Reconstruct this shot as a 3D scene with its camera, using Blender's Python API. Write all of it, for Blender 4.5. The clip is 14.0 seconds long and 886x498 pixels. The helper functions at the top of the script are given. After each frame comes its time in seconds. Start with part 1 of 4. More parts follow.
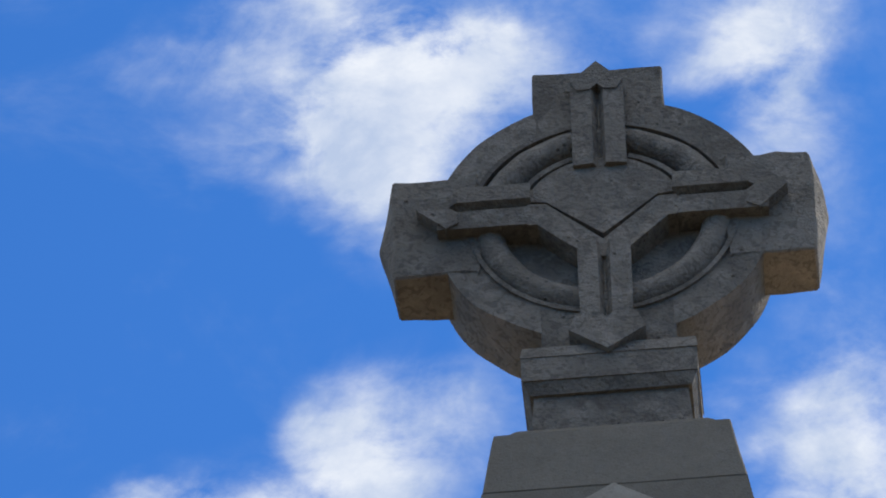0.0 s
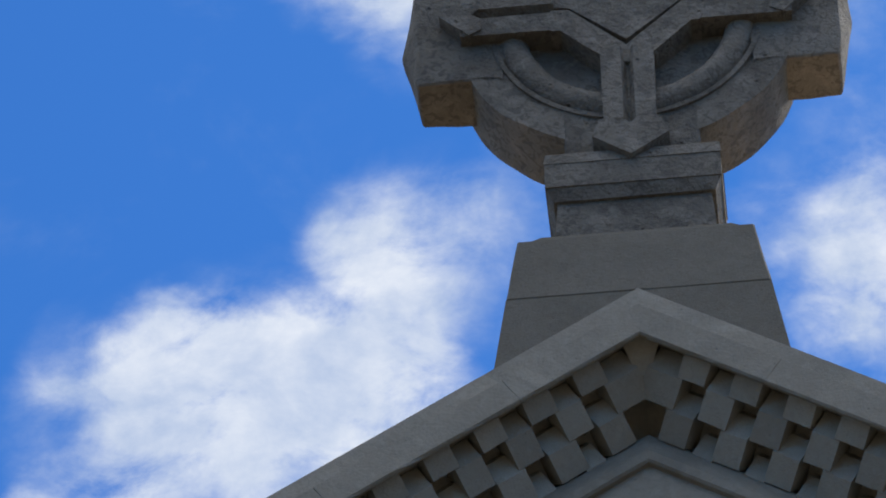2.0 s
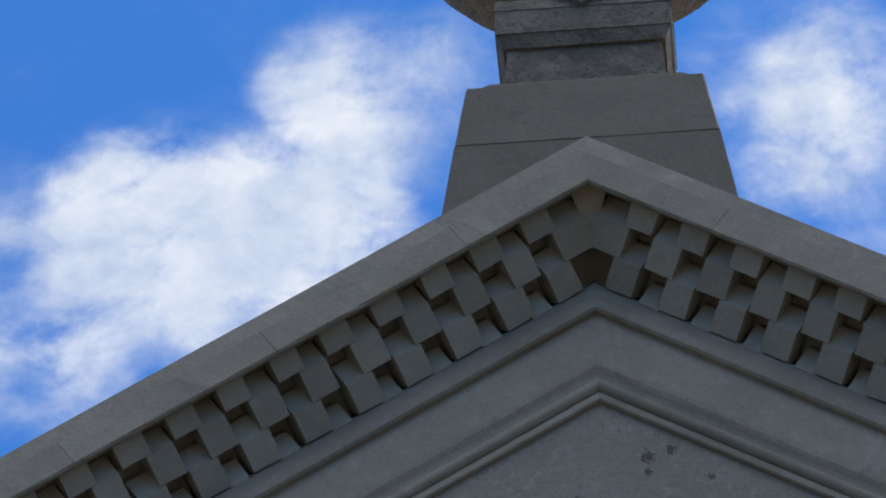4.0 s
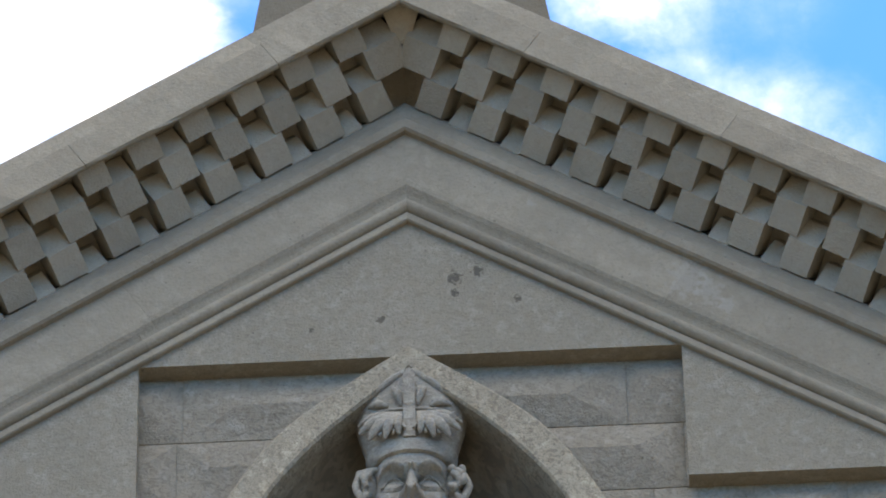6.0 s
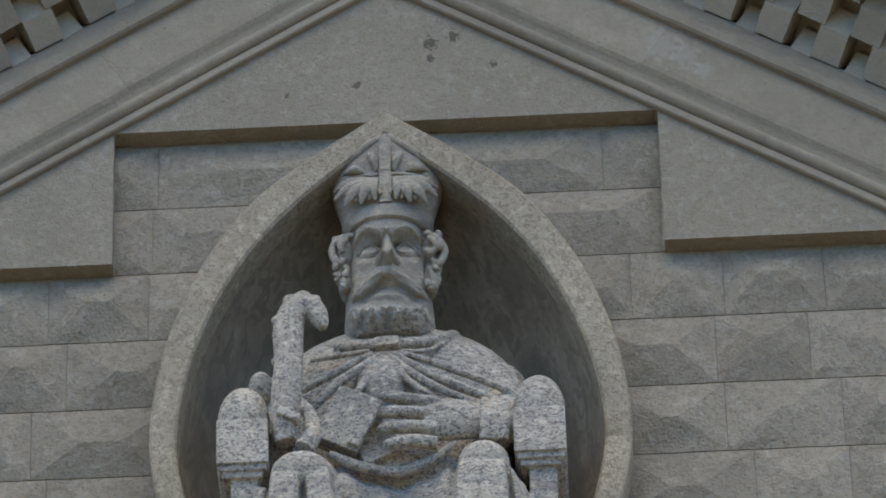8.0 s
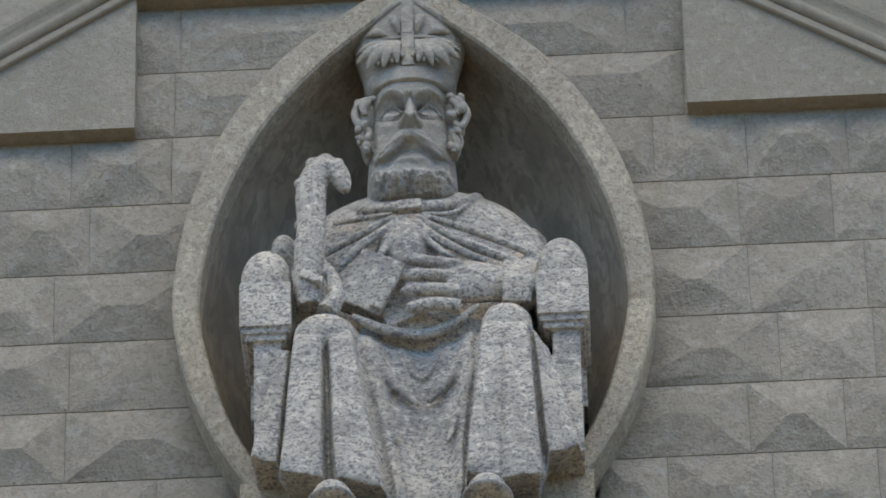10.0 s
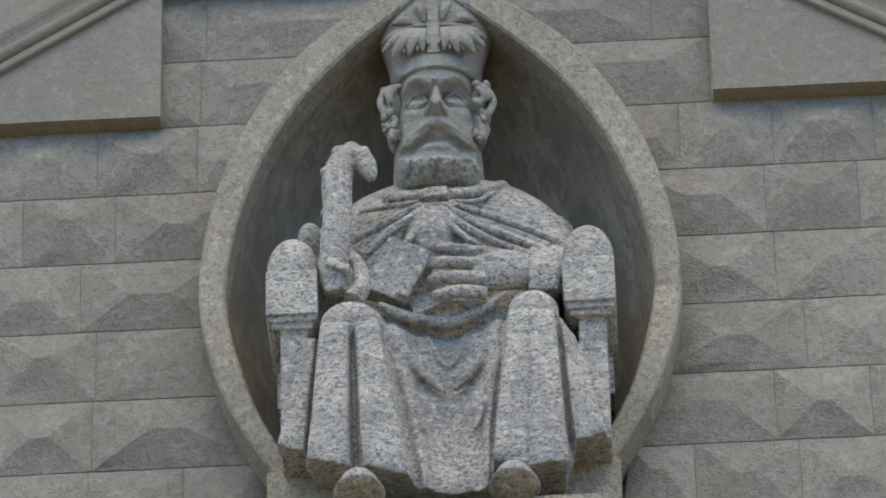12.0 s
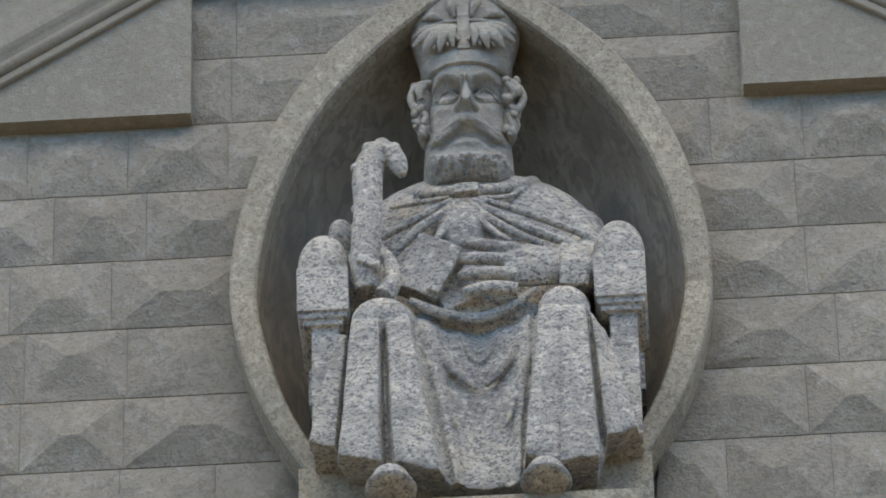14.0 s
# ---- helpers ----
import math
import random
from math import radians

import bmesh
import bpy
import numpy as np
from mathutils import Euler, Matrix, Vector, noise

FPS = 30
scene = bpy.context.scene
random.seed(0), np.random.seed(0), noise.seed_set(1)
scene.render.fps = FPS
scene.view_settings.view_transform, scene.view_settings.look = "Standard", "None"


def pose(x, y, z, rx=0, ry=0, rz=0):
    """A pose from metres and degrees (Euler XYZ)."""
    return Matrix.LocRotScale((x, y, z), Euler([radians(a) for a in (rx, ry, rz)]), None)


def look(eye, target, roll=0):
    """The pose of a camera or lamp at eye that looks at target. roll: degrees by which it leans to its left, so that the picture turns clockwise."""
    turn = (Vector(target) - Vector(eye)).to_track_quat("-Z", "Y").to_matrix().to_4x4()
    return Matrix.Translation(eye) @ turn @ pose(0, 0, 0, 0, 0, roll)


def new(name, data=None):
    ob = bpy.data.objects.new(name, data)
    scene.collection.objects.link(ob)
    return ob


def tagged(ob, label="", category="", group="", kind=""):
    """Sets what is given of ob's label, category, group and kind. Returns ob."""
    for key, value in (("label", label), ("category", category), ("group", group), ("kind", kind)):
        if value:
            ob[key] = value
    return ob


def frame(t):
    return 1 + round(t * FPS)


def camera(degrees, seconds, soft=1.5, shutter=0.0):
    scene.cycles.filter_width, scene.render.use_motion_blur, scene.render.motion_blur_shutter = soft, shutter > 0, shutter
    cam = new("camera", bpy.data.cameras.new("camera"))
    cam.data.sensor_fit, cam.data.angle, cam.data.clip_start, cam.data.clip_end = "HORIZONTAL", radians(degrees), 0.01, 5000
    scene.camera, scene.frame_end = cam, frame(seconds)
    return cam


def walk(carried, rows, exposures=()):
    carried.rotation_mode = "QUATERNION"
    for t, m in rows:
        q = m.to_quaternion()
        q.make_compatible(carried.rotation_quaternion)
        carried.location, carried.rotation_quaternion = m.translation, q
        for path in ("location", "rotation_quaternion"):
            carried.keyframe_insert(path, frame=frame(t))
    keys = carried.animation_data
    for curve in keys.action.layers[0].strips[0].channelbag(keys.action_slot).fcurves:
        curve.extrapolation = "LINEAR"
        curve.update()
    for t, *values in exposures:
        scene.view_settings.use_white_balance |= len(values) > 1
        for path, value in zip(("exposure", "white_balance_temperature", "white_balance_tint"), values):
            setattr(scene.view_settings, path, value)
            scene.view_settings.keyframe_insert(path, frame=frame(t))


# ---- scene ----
# camera: a long lens on a spot in front of the church, tilted down from the cross to the statue
cam = camera(8.54, 14.0, soft=1.9)
EYE = (0.6574, -16.6, 1.6)
TURNS = [
    (0.0, 135.8986, 0.7475, 5.2942),
    (0.5, 135.7846, 0.7367, 5.4337),
    (1.0, 135.4317, 0.7251, 5.5048),
    (1.5, 134.9005, 0.7567, 5.6033),
    (2.0, 134.0366, 0.8015, 5.6682),
    (2.2, 133.9010, 0.7996, 5.6822),
    (4.3, 132.4593, 0.5353, 4.4080),
    (4.5, 132.4232, 0.7007, 4.0044),
    (5.0, 131.6003, 0.8425, 3.5516),
    (5.5, 131.1159, 0.8945, 3.1112),
    (6.0, 130.7600, 0.9939, 2.6756),
    (6.5, 130.0991, 1.0806, 2.5744),
    (7.0, 129.6354, 1.1967, 2.4996),
    (7.5, 129.2199, 1.2313, 2.5346),
    (8.0, 128.4940, 1.2020, 2.5445),
    (8.5, 127.8796, 1.1773, 2.5534),
    (8.7, 127.6579, 1.0641, 2.4849),
    (11.0, 127.1127, 1.1541, 2.9652),
    (11.5, 127.0766, 1.0812, 2.9905),
    (12.0, 127.0618, 1.1173, 3.0741),
    (12.5, 127.0862, 1.1277, 3.1973),
    (13.0, 127.0790, 1.0835, 3.2581),
    (13.5, 127.0680, 1.1112, 3.3805),
    (14.0, 127.0286, 1.1009, 3.4336),
]
EXPOSURES = [
    (0.0, 0.0, 6450, 10), (2.2, -0.04, 6400, 10), (4.5, 0.10, 6600, 10), (5.0, 0.36, 6900, 10), (5.5, 1.08, 7700, 10), (6.0, 1.26, 7900, 10),
    (7.0, 1.20, 7950, 10), (8.0, 1.08, 8000, 10), (8.5, 1.20, 8000, 10), (11.0, 1.32, 8000, 10), (14.0, 1.32, 8000, 10),
]
walk(cam, [(t, pose(*EYE, a, b, c)) for t, a, b, c in TURNS], EXPOSURES)

# ---- world and sun ----
SUN_EL, SUN_AZ = 50, 52  # degrees; the azimuth runs from the axis behind the church towards +x
world = bpy.data.worlds.new("sky_world")
scene.world = world
world.use_nodes = True
wn, wl = world.node_tree.nodes, world.node_tree.links
wn.clear()
sky = wn.new("ShaderNodeTexSky")
sky.sky_type, sky.sun_disc = "NISHITA", False
sky.sun_elevation, sky.sun_rotation = radians(SUN_EL), radians(SUN_AZ)
sky.air_density, sky.dust_density, sky.ozone_density = 1.0, 0.3, 2.5
coord = wn.new("ShaderNodeTexCoord")
split = wn.new("ShaderNodeSeparateXYZ")
wl.new(coord.outputs["Generated"], split.inputs[0])


def wmath(op, a, b=None, clamp=False):
    n = wn.new("ShaderNodeMath")
    n.operation, n.use_clamp = op, clamp
    for i, v in enumerate((a, b)):
        if v is None:
            continue
        if isinstance(v, (int, float)):
            n.inputs[i].default_value = v
        else:
            wl.new(v, n.inputs[i])
    return n.outputs[0]


ahead = wmath("MAXIMUM", split.outputs[1], 0.02)
uu, vv = wmath("DIVIDE", split.outputs[0], ahead), wmath("DIVIDE", split.outputs[2], ahead)
flat = wn.new("ShaderNodeCombineXYZ")
wl.new(uu, flat.inputs[0])
wl.new(vv, flat.inputs[1])


def wnoise(scale, detail, rough, dist=0.0):
    n = wn.new("ShaderNodeTexNoise")
    n.inputs["Scale"].default_value, n.inputs["Detail"].default_value = scale, detail
    n.inputs["Roughness"].default_value, n.inputs["Distortion"].default_value = rough, dist
    wl.new(flat.outputs[0], n.inputs["Vector"])
    return n


# cloud banks: place and half-size on the sky, density
CLOUDS = [
    (-0.106, 1.080, 0.028, 0.023, 1.00), (-0.082, 1.091, 0.032, 0.027, 1.00), (-0.067, 1.112, 0.031, 0.024, 0.90),
    (-0.090, 1.055, 0.018, 0.027, 0.80), (-0.136, 1.115, 0.020, 0.017, 0.60), (-0.104, 1.127, 0.022, 0.013, 0.50),
    (-0.001, 1.104, 0.021, 0.023, 0.90), (0.008, 1.076, 0.018, 0.042, 0.70),
    (0.018, 1.019, 0.015, 0.029, 0.35), (0.005, 0.973, 0.025, 0.032, 0.85),
    (-0.136, 0.937, 0.029, 0.020, 0.80), (-0.094, 0.974, 0.019, 0.028, 0.65),
    (-0.121, 0.936, 0.034, 0.033, 1.00), (-0.110, 0.918, 0.031, 0.027, 1.00), (-0.162, 0.893, 0.019, 0.028, 1.00),
    (0.012, 0.936, 0.012, 0.031, 0.70), (-0.092, 0.964, 0.018, 0.028, 0.65), (0.034, 0.955, 0.026, 0.035, 0.55), (0.041, 0.899, 0.024, 0.019, 0.90),
    (-0.158, 0.925, 0.026, 0.030, 0.95), (-0.070, 0.985, 0.012, 0.016, 0.45), (-0.100, 1.100, 0.030, 0.024, 0.60),
]
warp = wnoise(20.0, 6.0, 0.56)
off = wn.new("ShaderNodeVectorMath")
off.operation = "SUBTRACT"
wl.new(warp.outputs["Color"], off.inputs[0])
off.inputs[1].default_value = (0.5, 0.5, 0.5)
off2 = wn.new("ShaderNodeVectorMath")
off2.operation = "SCALE"
wl.new(off.outputs[0], off2.inputs[0])
off2.inputs["Scale"].default_value = 0.045
moved = wn.new("ShaderNodeVectorMath")
moved.operation = "ADD"
wl.new(flat.outputs[0], moved.inputs[0])
wl.new(off2.outputs[0], moved.inputs[1])
total = None
for cu, cv, ru, rv, amp in CLOUDS:
    mp = wn.new("ShaderNodeMapping")
    mp.inputs["Scale"].default_value = (0.72 / ru, 0.72 / rv, 0.0)
    mp.inputs["Location"].default_value = (-cu * 0.72 / ru, -cv * 0.72 / rv, 0.0)
    wl.new(moved.outputs[0], mp.inputs["Vector"])
    gr = wn.new("ShaderNodeTexGradient")
    gr.gradient_type = "SPHERICAL"
    wl.new(mp.outputs[0], gr.inputs[0])
    term = wmath("MULTIPLY", gr.outputs["Fac"], amp)
    total = term if total is None else wmath("ADD", total, term)
# bright cloud added high up, outside the view, to light the front from above
far = wn.new("ShaderNodeTexNoise")
far.inputs["Scale"].default_value, far.inputs["Detail"].default_value = 2.6, 6.0
wl.new(coord.outputs["Generated"], far.inputs["Vector"])
outside = wmath("MULTIPLY", wmath("MULTIPLY", wmath("SUBTRACT", far.outputs["Fac"], 0.30), 6.0, True), wmath("MULTIPLY", wmath("SUBTRACT", split.outputs[2], 0.42), 3.5, True))
away = wmath("MULTIPLY", wmath("SUBTRACT", wmath("ABSOLUTE", wmath("ADD", uu, 0.06)), 0.16), 6.0, True)
fill_cloud = wmath("MULTIPLY", outside, away)
fine = wnoise(40.0, 10.0, 0.60, 0.2)
dens = wmath("MULTIPLY", total, wmath("ADD", wmath("MULTIPLY", wmath("SUBTRACT", fine.outputs["Fac"], 0.5), 3.4), 0.98))
# thin veils between the banks
veil = wnoise(14.0, 7.0, 0.6, 0.4)
dens = wmath("ADD", dens, wmath("MULTIPLY", wmath("SUBTRACT", veil.outputs["Fac"], 0.48, True), 1.6))
ramp = wn.new("ShaderNodeValToRGB")
ramp.color_ramp.interpolation = "EASE"
ramp.color_ramp.elements[0].position, ramp.color_ramp.elements[1].position = 0.0, 1.0
wl.new(wmath("MULTIPLY", dens, 0.70), ramp.inputs[0])
SKY = 0.118
bright = wn.new("ShaderNodeVectorMath")
bright.operation = "SCALE"
bright.inputs["Scale"].default_value = SKY
wl.new(sky.outputs[0], bright.inputs[0])
tint = wn.new("ShaderNodeMix")
tint.data_type, tint.blend_type = "RGBA", "MULTIPLY"
tint.inputs[0].default_value = 1.0
tint.inputs[7].default_value = (0.325, 0.82, 1.43, 1)
wl.new(bright.outputs[0], tint.inputs[6])
mixc = wn.new("ShaderNodeMix")
mixc.data_type = "RGBA"
wl.new(ramp.outputs[0], mixc.inputs[0])
mixf = wn.new("ShaderNodeMix")
mixf.data_type = "RGBA"
wl.new(fill_cloud, mixf.inputs[0])
wl.new(tint.outputs[2], mixf.inputs[6])
# the added unseen cloud is whiter and brighter than the named banks
mixf.inputs[7].default_value = (1.35, 1.33, 1.30, 1)
wl.new(mixf.outputs[2], mixc.inputs[6])
shade = wn.new("ShaderNodeMix")
shade.data_type = "RGBA"
soft = wnoise(34.0, 8.0, 0.6, 0.2)
wl.new(wmath("MULTIPLY", wmath("SUBTRACT", soft.outputs["Fac"], 0.35), 3.0, True), shade.inputs[0])
shade.inputs[6].default_value = (0.50, 0.60, 0.80, 1)
shade.inputs[7].default_value = (0.86, 0.90, 0.97, 1)
wl.new(shade.outputs[2], mixc.inputs[7])
back = wn.new("ShaderNodeBackground")
wl.new(mixc.outputs[2], back.inputs[0])
wout = wn.new("ShaderNodeOutputWorld")
wl.new(back.outputs[0], wout.inputs[0])

sun = new("sun", bpy.data.lights.new("sun", "SUN"))
sun.data.energy, sun.data.angle, sun.data.color = 3.5, radians(0.6), (1.0, 0.93, 0.82)
sun_way = Vector((math.sin(radians(SUN_AZ)) * math.cos(radians(SUN_EL)), math.cos(radians(SUN_AZ)) * math.cos(radians(SUN_EL)), math.sin(radians(SUN_EL))))
sun.matrix_world = look(sun_way * 60, (0, 0, 0))


# ---- materials ----
def stone(name, base, dark, light, grain=28.0, speck=0.35, pits=0.4, rough=0.9, bump=0.35, stain=0.5, stretch=1.0, vary=0.12, cover=0.55, clean=None):
    """Weathered stone: broad stains, mottled lichen, fine grain, pits."""
    base, dark, light = ([v * w for v, w in zip(c, (1.05, 1.0, 0.905))] for c in (base, dark, light))
    base, dark, light = tuple(base), tuple(dark), tuple(light)
    m = bpy.data.materials.new(name)
    m.use_nodes = True
    n, l = m.node_tree.nodes, m.node_tree.links
    bsdf = n["Principled BSDF"]
    bsdf.inputs["Roughness"].default_value = rough
    bsdf.inputs["Specular IOR Level"].default_value = 0.25
    geo, obi = n.new("ShaderNodeNewGeometry"), n.new("ShaderNodeObjectInfo")
    shift = n.new("ShaderNodeVectorMath")
    shift.operation = "MULTIPLY_ADD"
    shift.inputs[1].default_value = (1, 1, stretch)
    cmb = n.new("ShaderNodeCombineXYZ")
    for i in range(3):
        l.new(obi.outputs["Random"], cmb.inputs[i])
    l.new(geo.outputs["Position"], shift.inputs[0])
    l.new(cmb.outputs[0], shift.inputs[2])

    def tex(scale, detail, r, d=0.0):
        t = n.new("ShaderNodeTexNoise")
        t.inputs["Scale"].default_value, t.inputs["Detail"].default_value = scale, detail
        t.inputs["Roughness"].default_value, t.inputs["Distortion"].default_value = r, d
        l.new(shift.outputs[0], t.inputs["Vector"])
        return t.outputs["Fac"]

    def ramp(v, a, b):
        r = n.new("ShaderNodeMapRange")
        r.inputs[1].default_value, r.inputs[2].default_value = a, b
        l.new(v, r.inputs[0])
        return r.outputs[0]

    def mix(f, a, b, k=1.0):
        x = n.new("ShaderNodeMix")
        x.data_type = "RGBA"
        fm = n.new("ShaderNodeMath")
        fm.operation = "MULTIPLY"
        l.new(f, fm.inputs[0])
        fm.inputs[1].default_value = k
        l.new(fm.outputs[0], x.inputs[0])
        for sock, v in ((6, a), (7, b)):
            if isinstance(v, tuple):
                x.inputs[sock].default_value = (*v, 1)
            else:
                l.new(v, x.inputs[sock])
        return x.outputs[2]

    broad, mid = tex(2.2, 4, 0.6, 0.4), tex(grain, 5, 0.62, 0.3)
    finet, mott = tex(grain * 5.5, 3, 0.6), tex(grain * 2.2, 2, 0.5, 1.2)
    c = mix(ramp(broad, 0.38, 0.66), base, dark, stain)
    c = mix(ramp(mid, 0.50, 0.68), c, light, speck)
    c = mix(ramp(mott, cover, cover + 0.09), c, dark, speck)
    c = mix(ramp(finet, 0.35, 0.75), c, tuple(v * 0.8 for v in base), 0.35)
    vor = n.new("ShaderNodeTexVoronoi")
    vor.inputs["Scale"].default_value = grain * 1.6
    l.new(shift.outputs[0], vor.inputs["Vector"])
    pit = n.new("ShaderNodeMapRange")
    pit.inputs[1].default_value, pit.inputs[2].default_value, pit.inputs[3].default_value, pit.inputs[4].default_value = 0.07, 0.16, 1.0, 0.0
    l.new(vor.outputs["Distance"], pit.inputs[0])
    keep = n.new("ShaderNodeMath")
    keep.operation = "MULTIPLY"
    l.new(pit.outputs[0], keep.inputs[0])
    l.new(ramp(tex(grain * 0.5, 2, 0.5), 0.5, 0.62), keep.inputs[1])
    c = mix(keep.outputs[0], c, tuple(v * 0.45 for v in dark), pits)
    if clean:
        # the lichen stops where the hood keeps the rain off: above a height, with a ragged limit
        z0, tone, amount = clean
        sep, edge = n.new("ShaderNodeSeparateXYZ"), n.new("ShaderNodeMath")
        l.new(geo.outputs["Position"], sep.inputs[0])
        edge.operation = "MULTIPLY_ADD"
        l.new(tex(5.0, 4, 0.6), edge.inputs[0])
        edge.inputs[1].default_value = 0.5
        l.new(sep.outputs[2], edge.inputs[2])
        plain = mix(ramp(mid, 0.40, 0.65), tone, tuple(v * 1.25 for v in tone))
        plain = mix(ramp(broad, 0.40, 0.60), plain, tuple(v * 0.7 for v in tone), 0.6)
        c = mix(ramp(edge.outputs[0], z0 + 0.16, z0 + 0.34), c, plain, amount)
    hsv = n.new("ShaderNodeHueSaturation")
    val = n.new("ShaderNodeMapRange")
    val.inputs[3].default_value, val.inputs[4].default_value = 1 - vary, 1 + vary
    l.new(obi.outputs["Random"], val.inputs[0])
    l.new(val.outputs[0], hsv.inputs["Value"])
    l.new(c, hsv.inputs["Color"])
    l.new(hsv.outputs[0], bsdf.inputs["Base Color"])
    hsum = n.new("ShaderNodeMath")
    hsum.operation = "MULTIPLY_ADD"
    l.new(mid, hsum.inputs[0])
    hsum.inputs[1].default_value = 1.0
    sub = n.new("ShaderNodeMath")
    sub.operation = "MULTIPLY_ADD"
    l.new(keep.outputs[0], sub.inputs[0])
    sub.inputs[1].default_value = -0.8
    l.new(finet, sub.inputs[2])
    l.new(sub.outputs[0], hsum.inputs[2])
    b = n.new("ShaderNodeBump")
    b.inputs["Strength"].default_value, b.inputs["Distance"].default_value = bump, 0.012
    l.new(hsum.outputs[0], b.inputs["Height"])
    l.new(b.outputs[0], bsdf.inputs["Normal"])
    return m


M_SMOOTH = stone("smooth_limestone", (0.322, 0.299, 0.260), (0.232, 0.215, 0.186), (0.395, 0.373, 0.333), grain=15, speck=0.38, pits=0.35, bump=0.35, stain=0.75, cover=0.53)
M_CUBE = stone("corbel_limestone", (0.366, 0.350, 0.316), (0.276, 0.263, 0.235), (0.429, 0.413, 0.376), grain=20, speck=0.35, pits=0.25, bump=0.4, vary=0.1, stain=0.65)
M_PANEL = stone("pitted_limestone", (0.316, 0.299, 0.266), (0.226, 0.215, 0.186), (0.418, 0.407, 0.379), grain=22, speck=0.55, pits=0.5, bump=0.7, stain=0.4, cover=0.51)
def wear_and_hole_shade(m, marks, tone=(0.05, 0.042, 0.035), grain=60.0, most=0.85):
    """Broken holes, their inner shade painted as a dark tone, or flaked places where the stone has them: x, z, radius.
    """
    n, l = m.node_tree.nodes, m.node_tree.links
    bsdf = n["Principled BSDF"]
    colour = bsdf.inputs["Base Color"].links[0].from_socket
    geo = n.new("ShaderNodeNewGeometry")
    nz = n.new("ShaderNodeTexNoise")
    nz.inputs["Scale"].default_value, nz.inputs["Detail"].default_value = grain, 2.0
    l.new(geo.outputs["Position"], nz.inputs["Vector"])
    for x, z, r in marks:
        d = n.new("ShaderNodeVectorMath")
        d.operation = "DISTANCE"
        flat2 = n.new("ShaderNodeVectorMath")
        flat2.operation = "MULTIPLY"
        flat2.inputs[1].default_value = (1, 0, 0.8)
        l.new(geo.outputs["Position"], flat2.inputs[0])
        l.new(flat2.outputs[0], d.inputs[0])
        d.inputs[1].default_value = (x, 0, z * 0.8)
        add = n.new("ShaderNodeMath")
        add.operation = "MULTIPLY_ADD"
        l.new(nz.outputs["Fac"], add.inputs[0])
        add.inputs[1].default_value = -r * 3.0
        l.new(d.outputs["Value"], add.inputs[2])
        mr = n.new("ShaderNodeMapRange")
        mr.inputs[1].default_value, mr.inputs[2].default_value = -0.9 * r, -0.5 * r
        mr.inputs[3].default_value, mr.inputs[4].default_value = most, 0.0
        l.new(add.outputs[0], mr.inputs[0])
        x2 = n.new("ShaderNodeMix")
        x2.data_type = "RGBA"
        l.new(mr.outputs[0], x2.inputs[0])
        l.new(colour, x2.inputs[6])
        x2.inputs[7].default_value = (*tone, 1)
        colour = x2.outputs[2]
    l.new(colour, bsdf.inputs["Base Color"])


# holes in the panel: no depth, the shade inside is painted dark
wear_and_hole_shade(M_PANEL, [(0.400, 15.657, 0.014), (-0.103, 15.583, 0.017), (-0.36, 15.55, 0.010), (0.17, 15.77, 0.027), (0.255, 15.80, 0.023), (0.17, 15.70, 0.016)], (0.075, 0.066, 0.055), 70.0, 0.75)
wear_and_hole_shade(M_SMOOTH, [(1.02, 15.66, 0.070), (1.10, 15.60, 0.06), (0.46, 16.07, 0.02), (1.16, 15.53, 0.03)], (0.38, 0.36, 0.32), 40.0, 0.4)
M_ASHLAR = stone("tooled_ashlar", (0.299, 0.281, 0.252), (0.194, 0.181, 0.158), (0.378, 0.367, 0.347), grain=18, speck=0.65, pits=0.4, bump=0.65, vary=0.08, cover=0.50)
M_FRAME = stone("speckled_niche_stone", (0.38, 0.355, 0.305), (0.20, 0.185, 0.16), (0.51, 0.48, 0.42), grain=24, speck=0.75, pits=0.6, bump=0.7, cover=0.51)
M_SHELL = stone("niche_plaster", (0.282, 0.254, 0.214), (0.132, 0.125, 0.114), (0.372, 0.348, 0.306), grain=9, speck=0.55, pits=0.1, bump=0.4, stain=0.9, stretch=0.4, cover=0.50)
M_STATUE = stone("lichened_carved_stone", (0.56, 0.55, 0.525), (0.118, 0.127, 0.160), (0.82, 0.805, 0.77), grain=25, speck=0.84, pits=0.4, bump=0.7, stain=0.60, stretch=1.7, cover=0.505, clean=(14.42, (0.37, 0.345, 0.295), 0.75))
M_CROSS = stone("crusted_cross_stone", (0.20, 0.185, 0.165), (0.085, 0.078, 0.07), (0.28, 0.26, 0.235), grain=11, speck=0.6, pits=0.6, bump=0.9, stain=0.8, cover=0.52)
M_PED = stone("pedestal_stone", (0.20, 0.185, 0.16), (0.13, 0.12, 0.10), (0.25, 0.235, 0.21), grain=20, speck=0.35, pits=0.25, bump=0.35)
M_MORTAR = stone("mortar", (0.299, 0.282, 0.253), (0.207, 0.196, 0.172), (0.368, 0.356, 0.322), grain=40, speck=0.3, bump=0.3)
M_ROOF = stone("clay_roof", (0.47, 0.37, 0.275), (0.35, 0.27, 0.20), (0.54, 0.44, 0.34), grain=9, speck=0.4, bump=0.3)
M_GROUND = stone("paved_ground", (0.082, 0.074, 0.060), (0.056, 0.051, 0.041), (0.108, 0.097, 0.080), grain=3, speck=0.4, bump=0.2)


